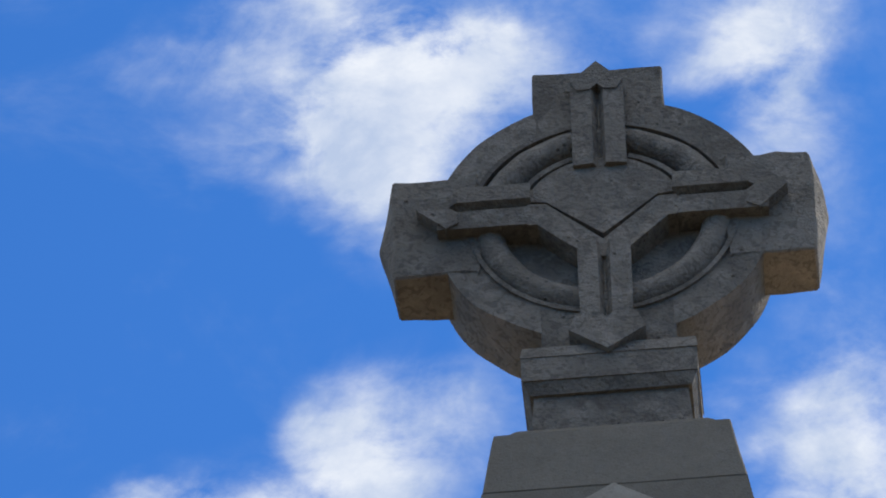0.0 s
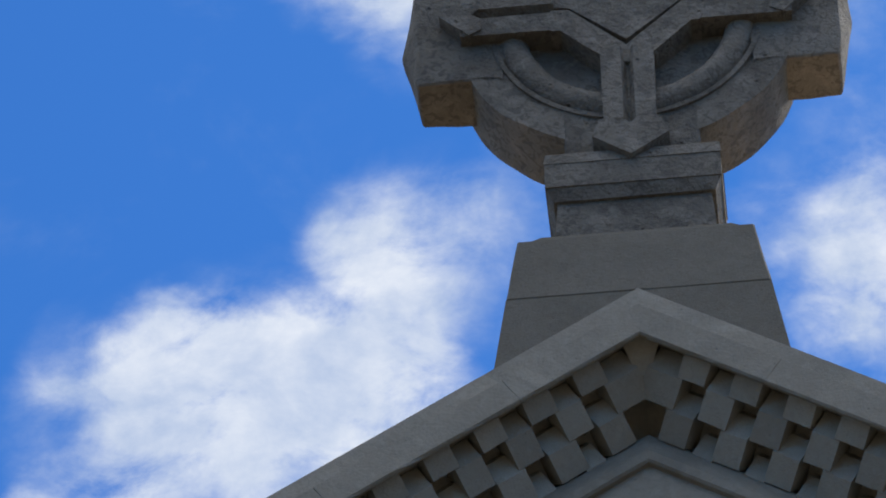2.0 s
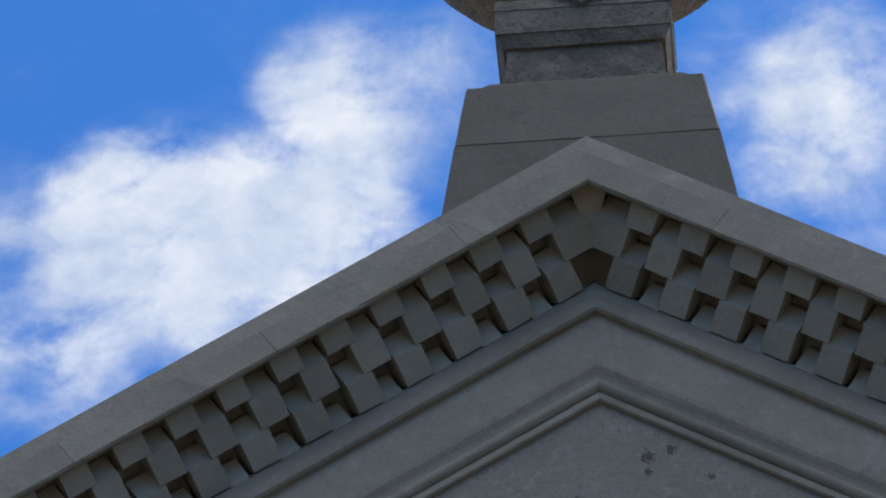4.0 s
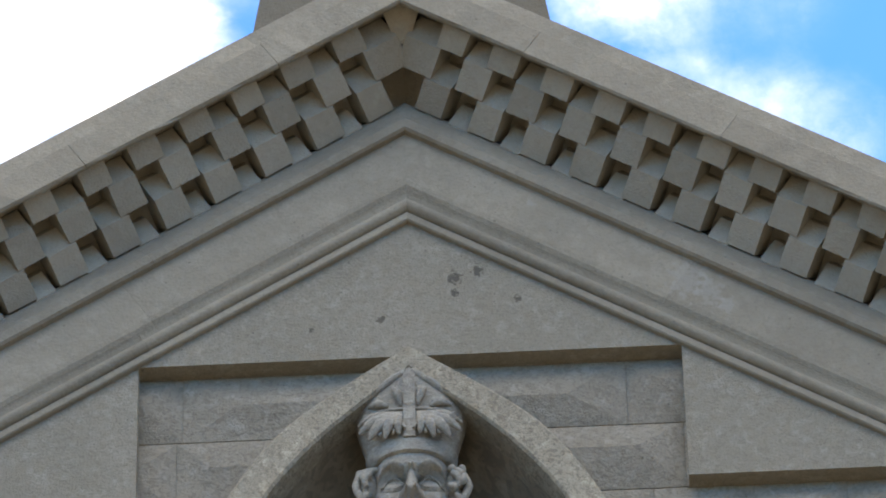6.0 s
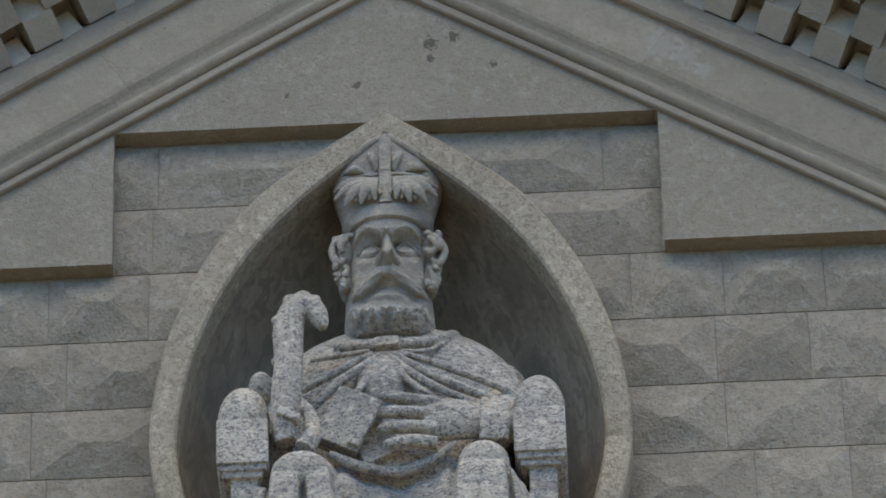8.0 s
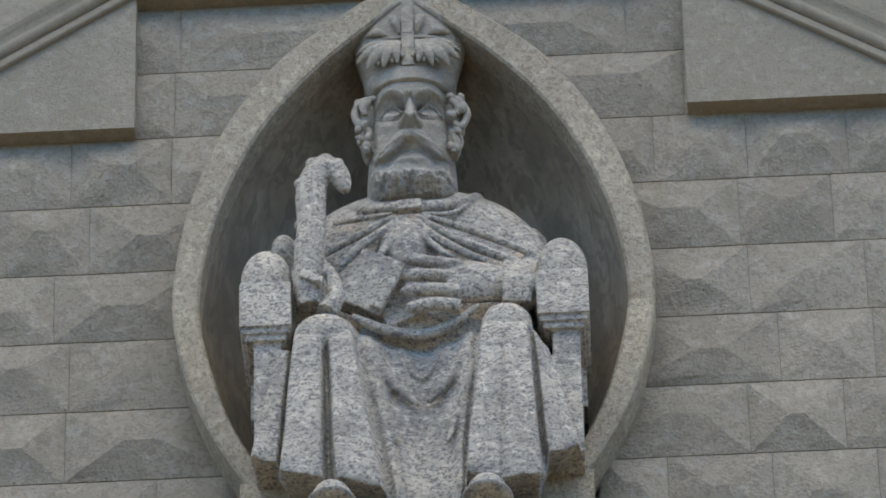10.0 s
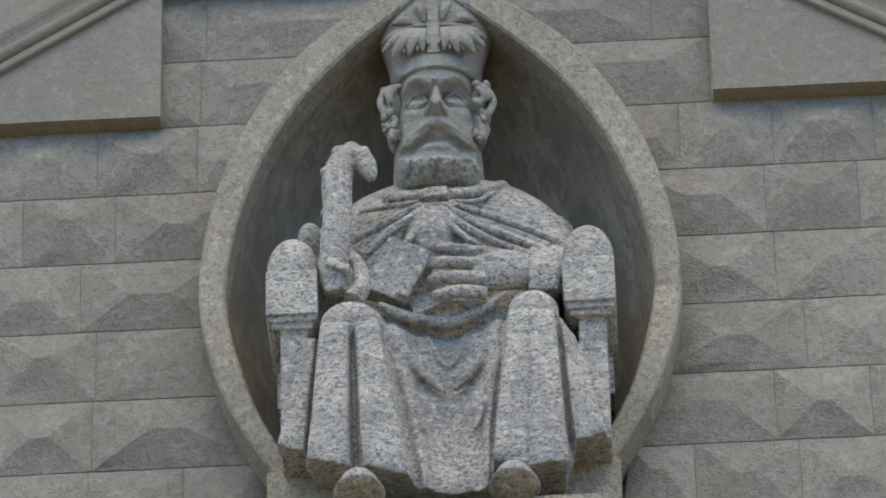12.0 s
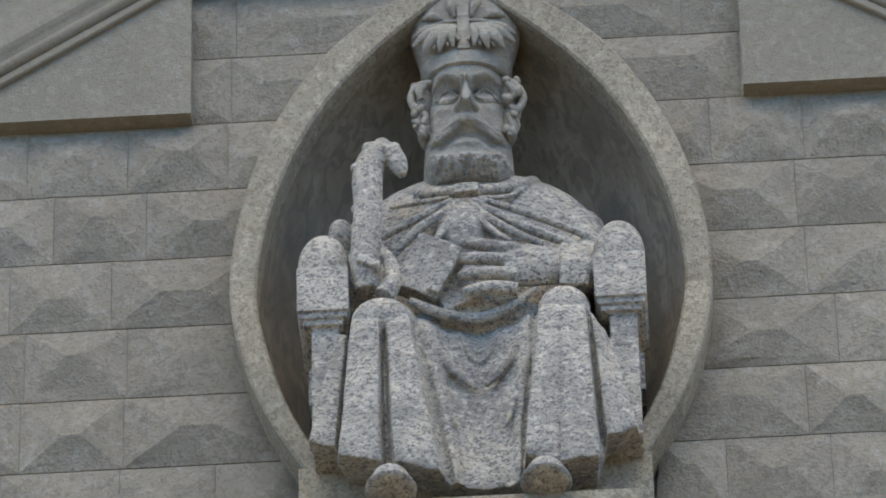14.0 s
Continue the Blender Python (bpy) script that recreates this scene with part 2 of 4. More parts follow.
# ---- mesh helpers ----
def part(name, bm, material, parent=None, label="", smooth=False):
    me = bpy.data.meshes.new(name)
    bmesh.ops.recalc_face_normals(bm, faces=bm.faces[:])
    bm.to_mesh(me)
    bm.free()
    me.materials.append(material)
    if smooth:
        for p in me.polygons:
            p.use_smooth = True
    ob = new(name, me)
    if parent:
        ob.parent = parent
    if label:
        ob["label"] = label
    return ob


def prism(bm, outline, y0, y1):
    """A solid with an outline in x, z from y0 to y1."""
    a = [bm.verts.new((x, y0, z)) for x, z in outline]
    b = [bm.verts.new((x, y1, z)) for x, z in outline]
    bm.faces.new(a)
    bm.faces.new(b[::-1])
    for i in range(len(a)):
        j = (i + 1) % len(a)
        bm.faces.new((a[i], b[i], b[j], a[j]))
    return a + b


def bevel(bm, width, segments=2, angle=35):
    edges = [e for e in bm.edges if len(e.link_faces) == 2 and e.calc_face_angle(0) > radians(angle)]
    bmesh.ops.bevel(bm, geom=edges, offset=width, segments=segments, profile=0.5, affect="EDGES", clamp_overlap=True)


def chip(bm, amount, scale, seed=0.0):
    """Wear: push the points about a little."""
    for v in bm.verts:
        v.co += noise.noise_vector(v.co * scale + Vector((seed, seed * 2, 0))) * amount


def box(bm, x0, x1, y0, y1, z0, z1):
    return prism(bm, [(x0, z0), (x1, z0), (x1, z1), (x0, z1)], y0, y1)


def empty(name, at=(0, 0, 0)):
    ob = new(name)
    ob.location = at
    bpy.context.view_layer.update()
    return ob


# ---- the gable: rake geometry ----
RAKE = radians(33.1)
CT, ST, TT = math.cos(RAKE), math.sin(RAKE), math.tan(RAKE)
XE = 4.6  # half width of the front


def rake_piece(profile, side, x0, x1, square=True, steps=1, rough=0.0):
    """A moulding stone along one rake. profile: (y, height of the line over the middle). Joints are square to the rake, the middle is mitred."""
    bm = bmesh.new()
    rings = []
    for k in range(steps + 1):
        ring = []
        for y, h in profile:
            ends = []
            for x in (x0, x1):
                lift = (h - profile[0][1]) * ST * CT if (square and 0.01 < x < XE - 0.01) else 0.0
                ends.append(x + lift)
            xx = ends[0] + (ends[1] - ends[0]) * k / steps
            at = Vector((side * xx, y, h - TT * xx))
            if 0 < k < steps and y < 0.2:
                at += Vector((0, 1, 1)) * rough * noise.noise(at * 11.0 + Vector((0, h * 40, y * 60)))
            ring.append(bm.verts.new(at))
        rings.append(ring)
    bm.faces.new(rings[0])
    bm.faces.new(rings[-1][::-1])
    for a, b in zip(rings, rings[1:]):
        for i in range(len(a)):
            j = (i + 1) % len(a)
            bm.faces.new((a[i], a[j], b[j], b[i]))
    return bm


# ---- ground ----
bm = bmesh.new()
bmesh.ops.create_grid(bm, x_segments=2, y_segments=2, size=3000)
ground = tagged(part("ground", bm, M_GROUND), "dull worn ground around the church", "ground", kind="structure")

# ---- niche outline ----
OUT_Z = [15.377, 15.19, 15.00, 14.76, 14.47, 14.17, 13.90, 13.63, 13.40, 13.20, 13.02]
OUT_X = [0.0, 0.250, 0.465, 0.628, 0.752, 0.820, 0.840, 0.797, 0.718, 0.612, 0.50]
IN_Z = [15.270, 15.13, 14.99, 14.73, 14.42, 14.12, 13.88, 13.64, 13.41, 13.28, 13.10]
IN_X = [0.0, 0.152, 0.298, 0.503, 0.650, 0.727, 0.745, 0.702, 0.632, 0.570, 0.46]


def spline(zs, xs, count):
    """Points along a smooth curve through the given heights and half widths."""
    p = np.array([zs, xs]).T
    d = np.r_[0, np.cumsum(np.hypot(*np.diff(p, axis=0).T))]
    m = np.gradient(p, d, axis=0)
    out = []
    for s in np.linspace(0, d[-1], count):
        i = min(max(int(np.searchsorted(d, s)) - 1, 0), len(d) - 2)
        h = d[i + 1] - d[i]
        u = (s - d[i]) / h
        q = (2 * u**3 - 3 * u**2 + 1) * p[i] + (u**3 - 2 * u**2 + u) * h * m[i] + (3 * u**2 - 2 * u**3) * p[i + 1] + (u**3 - u**2) * h * m[i + 1]
        out.append((float(q[1]), float(q[0])))
    return out


N_ARC = 40
OUTER, INNER = spline(OUT_Z, OUT_X, N_ARC), spline(IN_Z, IN_X, N_ARC)
OUTER[0], INNER[0] = (0.0, OUT_Z[0]), (0.0, IN_Z[0])


def mid_x(z):
    """Half width of the middle of the niche frame at a height."""
    if z >= 15.32:
        return 0.0
    o = np.interp(z, [q[1] for q in OUTER[::-1]], [q[0] for q in OUTER[::-1]])
    i = np.interp(z, [q[1] for q in INNER[::-1]], [q[0] for q in INNER[::-1]])
    return float(0.5 * (o + i))


# ---- front wall: a backing with the niche cut through, and ashlar stones on it ----
WALL_Y = 0.075
wall = tagged(empty("wall_front"), "grey coursed ashlar church front with faceted stones", "wall", kind="structure")
bm = bmesh.new()
hole = [(mid_x(q[1]), q[1]) for q in OUTER if q[1] < 15.3]
hole = [(0.0, 15.32)] + hole
zb = hole[-1][1]
for side in (-1, 1):
    ring = [(side * x, z) for x, z in hole]
    for (xa, za), (xb2, zb2) in zip(ring, ring[1:]):
        prism(bm, [(xa, za), (xb2, zb2), (side * XE, zb2), (side * XE, za)], WALL_Y + 0.05, WALL_Y + 0.40)
box(bm, -XE, XE, WALL_Y + 0.05, WALL_Y + 0.40, 0.0, zb)
prism(bm, [(-2.55, 15.32), (2.55, 15.32), (0.0, 16.95)], WALL_Y + 0.05, WALL_Y + 0.40)
part("wall_core", bm, M_MORTAR, wall)

# side walls and the roof behind, out of the camera's sight
for side, nm in ((-1, "wall_west"), (1, "wall_east")):
    bm = bmesh.new()
    box(bm, side * XE - 0.2, side * XE + 0.2, WALL_Y + 0.41, 14.0, 0, 13.7)
    tagged(part(nm, bm, M_ASHLAR), "grey stone side wall of the church", "wall", kind="structure")
bm = bmesh.new()
box(bm, -XE, XE, 13.9, 14.3, 0, 13.7)
tagged(part("wall_back", bm, M_ASHLAR), "grey stone back wall of the church", "wall", kind="structure")
roof = tagged(empty("roof"), "clay-coloured pitched church roof behind the gable", "roof", kind="structure")
for side in (-1, 1):
    bm = bmesh.new()
    pts = [(0.0, 16.90), (side * (XE + 0.4), 16.90 - TT * (XE + 0.4)), (side * (XE + 0.4), 16.78 - TT * (XE + 0.4)), (0.0, 16.78)]
    prism(bm, pts, 0.30, 14.2)
    part("roof_slope", bm, M_ROOF, roof)


def ashlar(x0a, x0b, x1a, x1b, z0, z1, rise, lean, inset_by):
    """One stone with a hipped face. a: at the foot, b: at the head."""
    bm = bmesh.new()
    lo, hi = z0 + 0.0022, z1 - 0.0022
    f = [(x0a + 0.0007, lo), (x1a - 0.0007, lo), (x1b - 0.0007, hi), (x0b + 0.0007, hi)]
    yf, yb = WALL_Y, WALL_Y + 0.07
    front = [bm.verts.new((x, yf, z)) for x, z in f]
    rear = [bm.verts.new((x, yb, z)) for x, z in f]
    w = min(x1a - x0a, x1b - x0b)
    inset = w * inset_by
    zm = (lo + hi) / 2 + lean
    ra = bm.verts.new(((x0a + x0b) / 2 + inset, yf - rise, zm))
    rb = bm.verts.new(((x1a + x1b) / 2 - inset, yf - rise, zm))
    bm.faces.new((front[0], front[1], rb, ra))
    bm.faces.new((front[1], front[2], rb))
    bm.faces.new((front[2], front[3], ra, rb))
    bm.faces.new((front[3], front[0], ra))
    for i in range(4):
        j = (i + 1) % 4
        bm.faces.new((front[i], rear[i], rear[j], front[j]))
    bm.faces.new(rear[::-1])
    bmesh.ops.subdivide_edges(bm, edges=[e for e in bm.edges if min(v.co.y for v in e.verts) < yf + 0.001], cuts=3, use_grid_fill=True)
    for v in bm.verts:
        if v.co.y < yf + 0.001:
            v.co += Vector((0.6, 0.9, 0.6)) * 0.012 * noise.noise(v.co * 7.0) if v.co.y < yf - 0.002 else Vector((0, 0.003 * noise.noise(v.co * 9.0), 0))
    return bm


rng = random.Random(7)
COURSE = 0.2985
Z_REF = 14.505
LEVELS = [Z_REF + COURSE * k for k in range(-8, 4)]
for k, z0 in enumerate(LEVELS):
    z1 = z0 + COURSE
    if z0 > 15.45:
        continue
    for side in (-1, 1):
        xa, xb = mid_x(z0) if z0 > 13.05 else 0.60, mid_x(z1) if z1 > 13.05 else 0.60
        start = max(xa, xb)
        # joints fall at uneven steps, breaking over the course below
        x = 1.302 - 0.62 * 3 if k % 2 else 1.302 - 0.62 * 3 + 0.29
        cuts = []
        while x < 2.35:
            x += rng.choice((0.33, 0.36, 0.36, 0.41))
            cuts.append(x)
        cuts = [c for c in cuts if c > start + 0.16]
        last = (xa, xb)
        for c in cuts:
            r = rng.uniform(0.022, 0.044)
            if side > 0:
                bm = ashlar(last[0], last[1], c, c, z0, z1, r, rng.uniform(-0.03, 0.035), rng.uniform(0.36, 0.48))
            else:
                bm = ashlar(-c, -c, -last[0], -last[1], z0, z1, r, rng.uniform(-0.03, 0.035), rng.uniform(0.36, 0.48))
            part("ashlar_stone", bm, M_ASHLAR, wall)
            last = (c, c)

# ---- the proud panel under the rakes, stepped at its foot ----
REC_X, REC_Z, BLK_Z, PANEL_TOP = 0.990, 15.405, 14.80, 16.07
bm = bmesh.new()
outline = [(-REC_X, REC_Z), (REC_X, REC_Z), (REC_X, BLK_Z), (1.98, BLK_Z), (0, PANEL_TOP), (-1.98, BLK_Z), (-REC_X, BLK_Z)]
prism(bm, outline, 0.0, WALL_Y + 0.06)
bevel(bm, 0.006, 2)
panel = tagged(part("gable_panel", bm, M_PANEL), "pitted pale limestone gable slab with stepped foot", "panel", kind="structure")

# ---- rake mouldings ----
mould = tagged(empty("gable_moulding"), "smooth limestone gable moulding with roll and fascia", "moulding", kind="structure")
roll = [(0.06, 16.045), (-0.018, 16.045), (-0.024, 16.051), (-0.024, 16.080), (-0.018, 16.086), (-0.004, 16.088)]
for i in range(9):
    a = radians(-75 + 130 * i / 8)
    roll.append((-0.014 - 0.030 * math.cos(a), 16.118 + 0.029 * math.sin(a)))
roll += [(-0.033, 16.150), (-0.037, 16.162), (-0.044, 16.176), (0.06, 16.176)]
fascia = [(0.06, 16.174), (-0.044, 16.174), (-0.054, 16.192), (-0.058, 16.215), (-0.058, 16.448), (0.06, 16.448)]
band = [(0.06, 16.437), (-0.082, 16.437), (-0.092, 16.447), (-0.092, 16.49), (-0.02, 16.63), (0.06, 16.63)]
JOINTS = [0.0, 0.93, 2.2, 3.4, XE]
for side in (-1, 1):
    for nm, prof in (("roll_moulding", roll), ("fascia_stone", fascia), ("band_stone", band)):
        for a, b in zip(JOINTS, JOINTS[1:]):
            part(nm, rake_piece(prof, side, a + (0.0004 if a else 0), b - 0.0004), M_SMOOTH, mould)

cornice = tagged(empty("cornice"), "projecting limestone cornice with checkered corbel blocks below", "cornice", kind="structure")
cap = [(-0.335, 16.855), (-0.345, 16.862), (-0.345, 17.005), (-0.335, 17.015), (-0.30, 17.03), (0.30, 17.06), (0.30, 16.935), (-0.312, 16.935), (-0.320, 16.858)]
fillet = [(-0.305, 17.026), (-0.305, 17.125), (-0.29, 17.137), (0.30, 17.145), (0.30, 17.055)]
CAPS = [0.0, 0.455, 1.165, 1.90, 2.65, 3.5, XE]
for side in (-1, 1):
    for a, b in zip(CAPS, CAPS[1:]):
        part("cornice_stone", rake_piece(cap, side, a + (0.0008 if a else 0), b - 0.0008, steps=12, rough=0.007), M_SMOOTH, cornice)
    part("cornice_fillet", rake_piece(fillet, side, 0.0, XE, steps=70, rough=0.010), M_SMOOTH, cornice)

# the sloping soffit that carries the checker blocks
QV, QY = 0.66, 0.751  # down and back along the soffit
TOP_Y, TOP_Z = -0.318, 16.905
RAISE = 0.110
ROW = 0.125


def soffit_point(side, x, w, n):
    """A place on one soffit: x along the front at its head, w down the slope, n out of it."""
    v = -QV * w - QY * n
    return Vector((side * (x + ST * v), TOP_Y + QY * w - QV * n, TOP_Z - TT * x + CT * v))


bm = bmesh.new()
for side in (-1, 1):
    ring = []
    for x in (0.0, XE):
        pts = [soffit_point(side, x, -0.02, -RAISE), soffit_point(side, x, 0.44, -RAISE)]
        if x == 0.0:
            for p in pts:
                p.z += TT * side * p.x
                p.x = 0.0
        ring.append([bm.verts.new(p) for p in pts] + [bm.verts.new((pts[1].x, 0.3, pts[1].z)), bm.verts.new((pts[0].x, 0.3, pts[0].z))])
    a, b = ring
    bm.faces.new(a)
    bm.faces.new(b[::-1])
    for i in range(4):
        bm.faces.new((a[i], a[(i + 1) % 4], b[(i + 1) % 4], b[i]))
part("soffit", bm, M_CUBE, cornice)


def checker(side, x, row, half=0.058, halves=None, span=None):
    """One corbel block: a square face along the soffit and a slope back over it."""
    bm = bmesh.new()
    w0, w1 = row * ROW + 0.003, (row + 1) * ROW - 0.003
    if span:
        w0, w1 = span
    ht, hb = halves or (half, half)
    # rows below the first have a long splay over them
    splay = 0.072 if row else 0.034
    rows = [(w0 - splay - 0.006, -RAISE - 0.01, ht), (w0 - splay, -splay, ht), (w0, 0.0, ht), (w1, 0.0, hb), (w1 + 0.004, -RAISE - 0.01, hb)]
    grid = []
    for w, n, h in rows:
        c = soffit_point(side, x, w, n)
        along = Vector((side * CT, 0, -ST)) if x > 0 else Vector((1, 0, 0))
        if x == 0:
            c.z += TT * side * c.x
            c.x = 0.0
        grid.append((bm.verts.new(c - along * h), bm.verts.new(c + along * h)))
    for (a, b), (c, d) in zip(grid, grid[1:]):
        bm.faces.new((a, b, d, c))
    bm.faces.new([g[0] for g in grid])
    bm.faces.new([g[1] for g in grid][::-1])
    bm.faces.new((grid[0][0], grid[0][1], grid[-1][1], grid[-1][0]))
    chip(bm, 0.004, 9.0, x + row)
    bevel(bm, 0.004, 1)
    return bm


for side in (-1, 1):
    for row, first in ((0, 0.222), (1, 0.334), (2, 0.222)):
        for k in range(17):
            part("corbel_block", checker(side, first + 0.189 * k + rng.uniform(-0.005, 0.005), row, rng.uniform(0.057, 0.062)), M_CUBE, cornice)
for side in (-1, 1):
    for k in range(17):
        part("splay_block", checker(side, 0.334 + 0.189 * k, 3, 0.044, span=(0.376, 0.392)), M_CUBE, cornice)
part("keystone_block", checker(1, 0.0, 0, halves=(0.085, 0.022), span=(0.015, 0.165)), M_CUBE, cornice)
for side in (-1, 1):
    part("keystone_block", checker(side, 0.128, 1, half=0.076), M_CUBE, cornice)

# ---- niche: frame stones and hollow shell ----
niche = tagged(empty("niche"), "pointed almond-shaped stone niche with speckled frame", "niche", kind="structure")
FY, FB = -0.10, 0.12
VOUSSOIRS = [0, 7, 13, 19, 26, 33, 39]
for side in (-1, 1):
    for a, b in zip(VOUSSOIRS, VOUSSOIRS[1:]):
        bm = bmesh.new()
        o, i = OUTER[a : b + 1], INNER[a : b + 1]
        rows = []
        for (ox, oz), (nx, nz) in zip(o, i):
            ch = 0.010
            dx, dz = ox - nx, oz - nz
            ln = math.hypot(dx, dz)
            dx, dz = dx / ln * ch, dz / ln * ch
            sec = [(ox, FB, oz), (ox, FY + ch, oz), (ox - dx, FY, oz - dz), (nx + dx, FY, nz + dz), (nx, FY + ch, nz), (nx, FB, nz)]
            rows.append([bm.verts.new((side * x, y, z)) for x, y, z in sec])
        for r, q in zip(rows, rows[1:]):
            for j in range(6):
                k = (j + 1) % 6
                bm.faces.new((r[j], r[k], q[k], q[j]))
        bm.faces.new(rows[0])
        bm.faces.new(rows[-1][::-1])
        ob = part("voussoir", bm, M_FRAME, niche)
bm = bmesh.new()
rings = []
loop = [(x, z) for x, z in INNER] + [(-x, z) for x, z in INNER[::-1]][:-1]
for k in range(11):
    a = radians(9 * k)
    s = 1.004 * max(math.cos(a) ** 0.8, 0.02) if k < 10 else 0.02
    rings.append([bm.verts.new((x * s, 0.0 + 0.46 * math.sin(a), 14.05 + (z - 14.05) * s)) for x, z in loop])
for r, q in zip(rings, rings[1:]):
    for j in range(len(r)):
        k = (j + 1) % len(r)
        bm.faces.new((r[j], r[k], q[k], q[j]))
bm.faces.new(rings[-1])
part("niche_shell", bm, M_SHELL, niche, "smooth stained hollow of the niche", smooth=True)

# the block under the niche that carries the statue
plinth = tagged(empty("plinth"), "stained stone plinth block under the statue", "plinth", kind="structure")
bm = bmesh.new()
box(bm, -0.60, 0.60, -0.13, 0.30, 12.2, 13.13)
bevel(bm, 0.015, 2)
part("plinth_block", bm, M_FRAME, plinth)
bm = bmesh.new()
box(bm, -0.50, 0.56, -0.36, -0.131, 12.2, 12.825)
bevel(bm, 0.015, 2)
part("foot_block", bm, M_FRAME, plinth)

for x, half in ((0.514, 0.075), (0.300, 0.080), (0.02, 0.080), (-0.24, 0.08)):
    bm = bmesh.new()
    zt = 12.80
    for k, y in ((1.0, -0.372), (0.5, -0.378)):
        w, h = half * k, 0.085 * k
        prism(bm, [(x - w, zt - 0.085), (x, zt - 0.085 + h), (x + w, zt - 0.085), (x + w - 0.02, zt - 0.085), (x, zt - 0.085 + h - 0.022), (x - w + 0.02, zt - 0.085)], y, -0.359)
    part("chevron", bm, M_FRAME, plinth, "small carved chevron")


# ---- statue: one carved mesh ----
def rounded(path, radii, steps=3):
    """A smooth curve through the points, with radii in between."""
    out, wide = [], []
    for i in range(len(path) - 1):
        a, b = path[max(i - 1, 0)], path[i]
        c, d = path[i + 1], path[min(i + 2, len(path) - 1)]
        for k in range(steps):
            t = k / steps
            out.append(0.5 * (2 * b + (c - a) * t + (2 * a - 5 * b + 4 * c - d) * t * t + (3 * b - a - 3 * c + d) * t ** 3))
            wide.append(tuple(p + (q - p) * t for p, q in zip(radii[i], radii[i + 1])))
    return out + [path[-1]], wide + [radii[-1]]


def tube(bm, path, radii, sides=16, squash=1.0):
    """A closed tube along points; radii: one for each, or pairs."""
    path = [Vector(p) for p in path]
    radii = [r if isinstance(r, tuple) else (r, r * squash) for r in radii]
    if len(path) > 2:
        path, radii = rounded(path, radii)
    rings = []
    for i, p in enumerate(path):
        d = (path[min(i + 1, len(path) - 1)] - path[max(i - 1, 0)]).normalized()
        ref = Vector((0, 1, 0)) if abs(d.y) < 0.9 else Vector((1, 0, 0))
        u = d.cross(ref).normalized()
        w = u.cross(d).normalized()
        r = radii[i]
        rings.append([bm.verts.new(p + u * r[0] * math.cos(a) + w * r[1] * math.sin(a)) for a in (2 * math.pi * k / sides for k in range(sides))])
    for r, q in zip(rings, rings[1:]):
        for j in range(sides):
            k = (j + 1) % sides
            bm.faces.new((r[j], r[k], q[k], q[j]))
    bm.faces.new(rings[0][::-1])
    bm.faces.new(rings[-1])


def ball(bm, at, size, turn=(0, 0, 0), seg=20):
    m = Matrix.LocRotScale(at, Euler([radians(a) for a in turn]), size)
    bmesh.ops.create_uvsphere(bm, u_segments=seg, v_segments=seg // 2 + 2, radius=1.0, matrix=m)


def slab(bm, at, size, turn=(0, 0, 0)):
    m = Matrix.LocRotScale(at, Euler([radians(a) for a in turn]), size)
    bmesh.ops.create_cube(bm, size=1.0, matrix=m)


def lathe_oval(bm, rows, sides=28):
    """Stacked ovals: (z, y centre, half width, half depth)."""
    rings = []
    for z, y, a, b in rows:
        rings.append([bm.verts.new((a * math.cos(t), y + b * math.sin(t), z)) for t in (2 * math.pi * k / sides for k in range(sides))])
    for r, q in zip(rings, rings[1:]):
        for j in range(sides):
            k = (j + 1) % sides
            bm.faces.new((r[j], r[k], q[k], q[j]))
    bm.faces.new(rings[0][::-1])
    bm.faces.new(rings[-1])


def near(x, z, line):
    """Distance from (x, z) to a bent line, and how far along it, 0 to 1."""
    best, where, n = 9.0, 0.0, len(line) - 1
    for k in range(n):
        (ax, az), (bx, bz) = line[k], line[k + 1]
        dx, dz = bx - ax, bz - az
        u = min(max(((x - ax) * dx + (z - az) * dz) / (dx * dx + dz * dz), 0.0), 1.0)
        d = math.hypot(x - ax - u * dx, z - az - u * dz)
        if d < best:
            best, where = d, (k + u) / n
    return best, where


def bump2(x, z, cx, cz, rx, rz):
    return math.exp(-(((x - cx) / rx) ** 2 + ((z - cz) / rz) ** 2))


def dome(d, r):
    """Height of a round roll of radius r at distance d from its middle."""
    return math.sqrt(max(1 - (d / r) ** 2, 0.0)) if d < r else 0.0


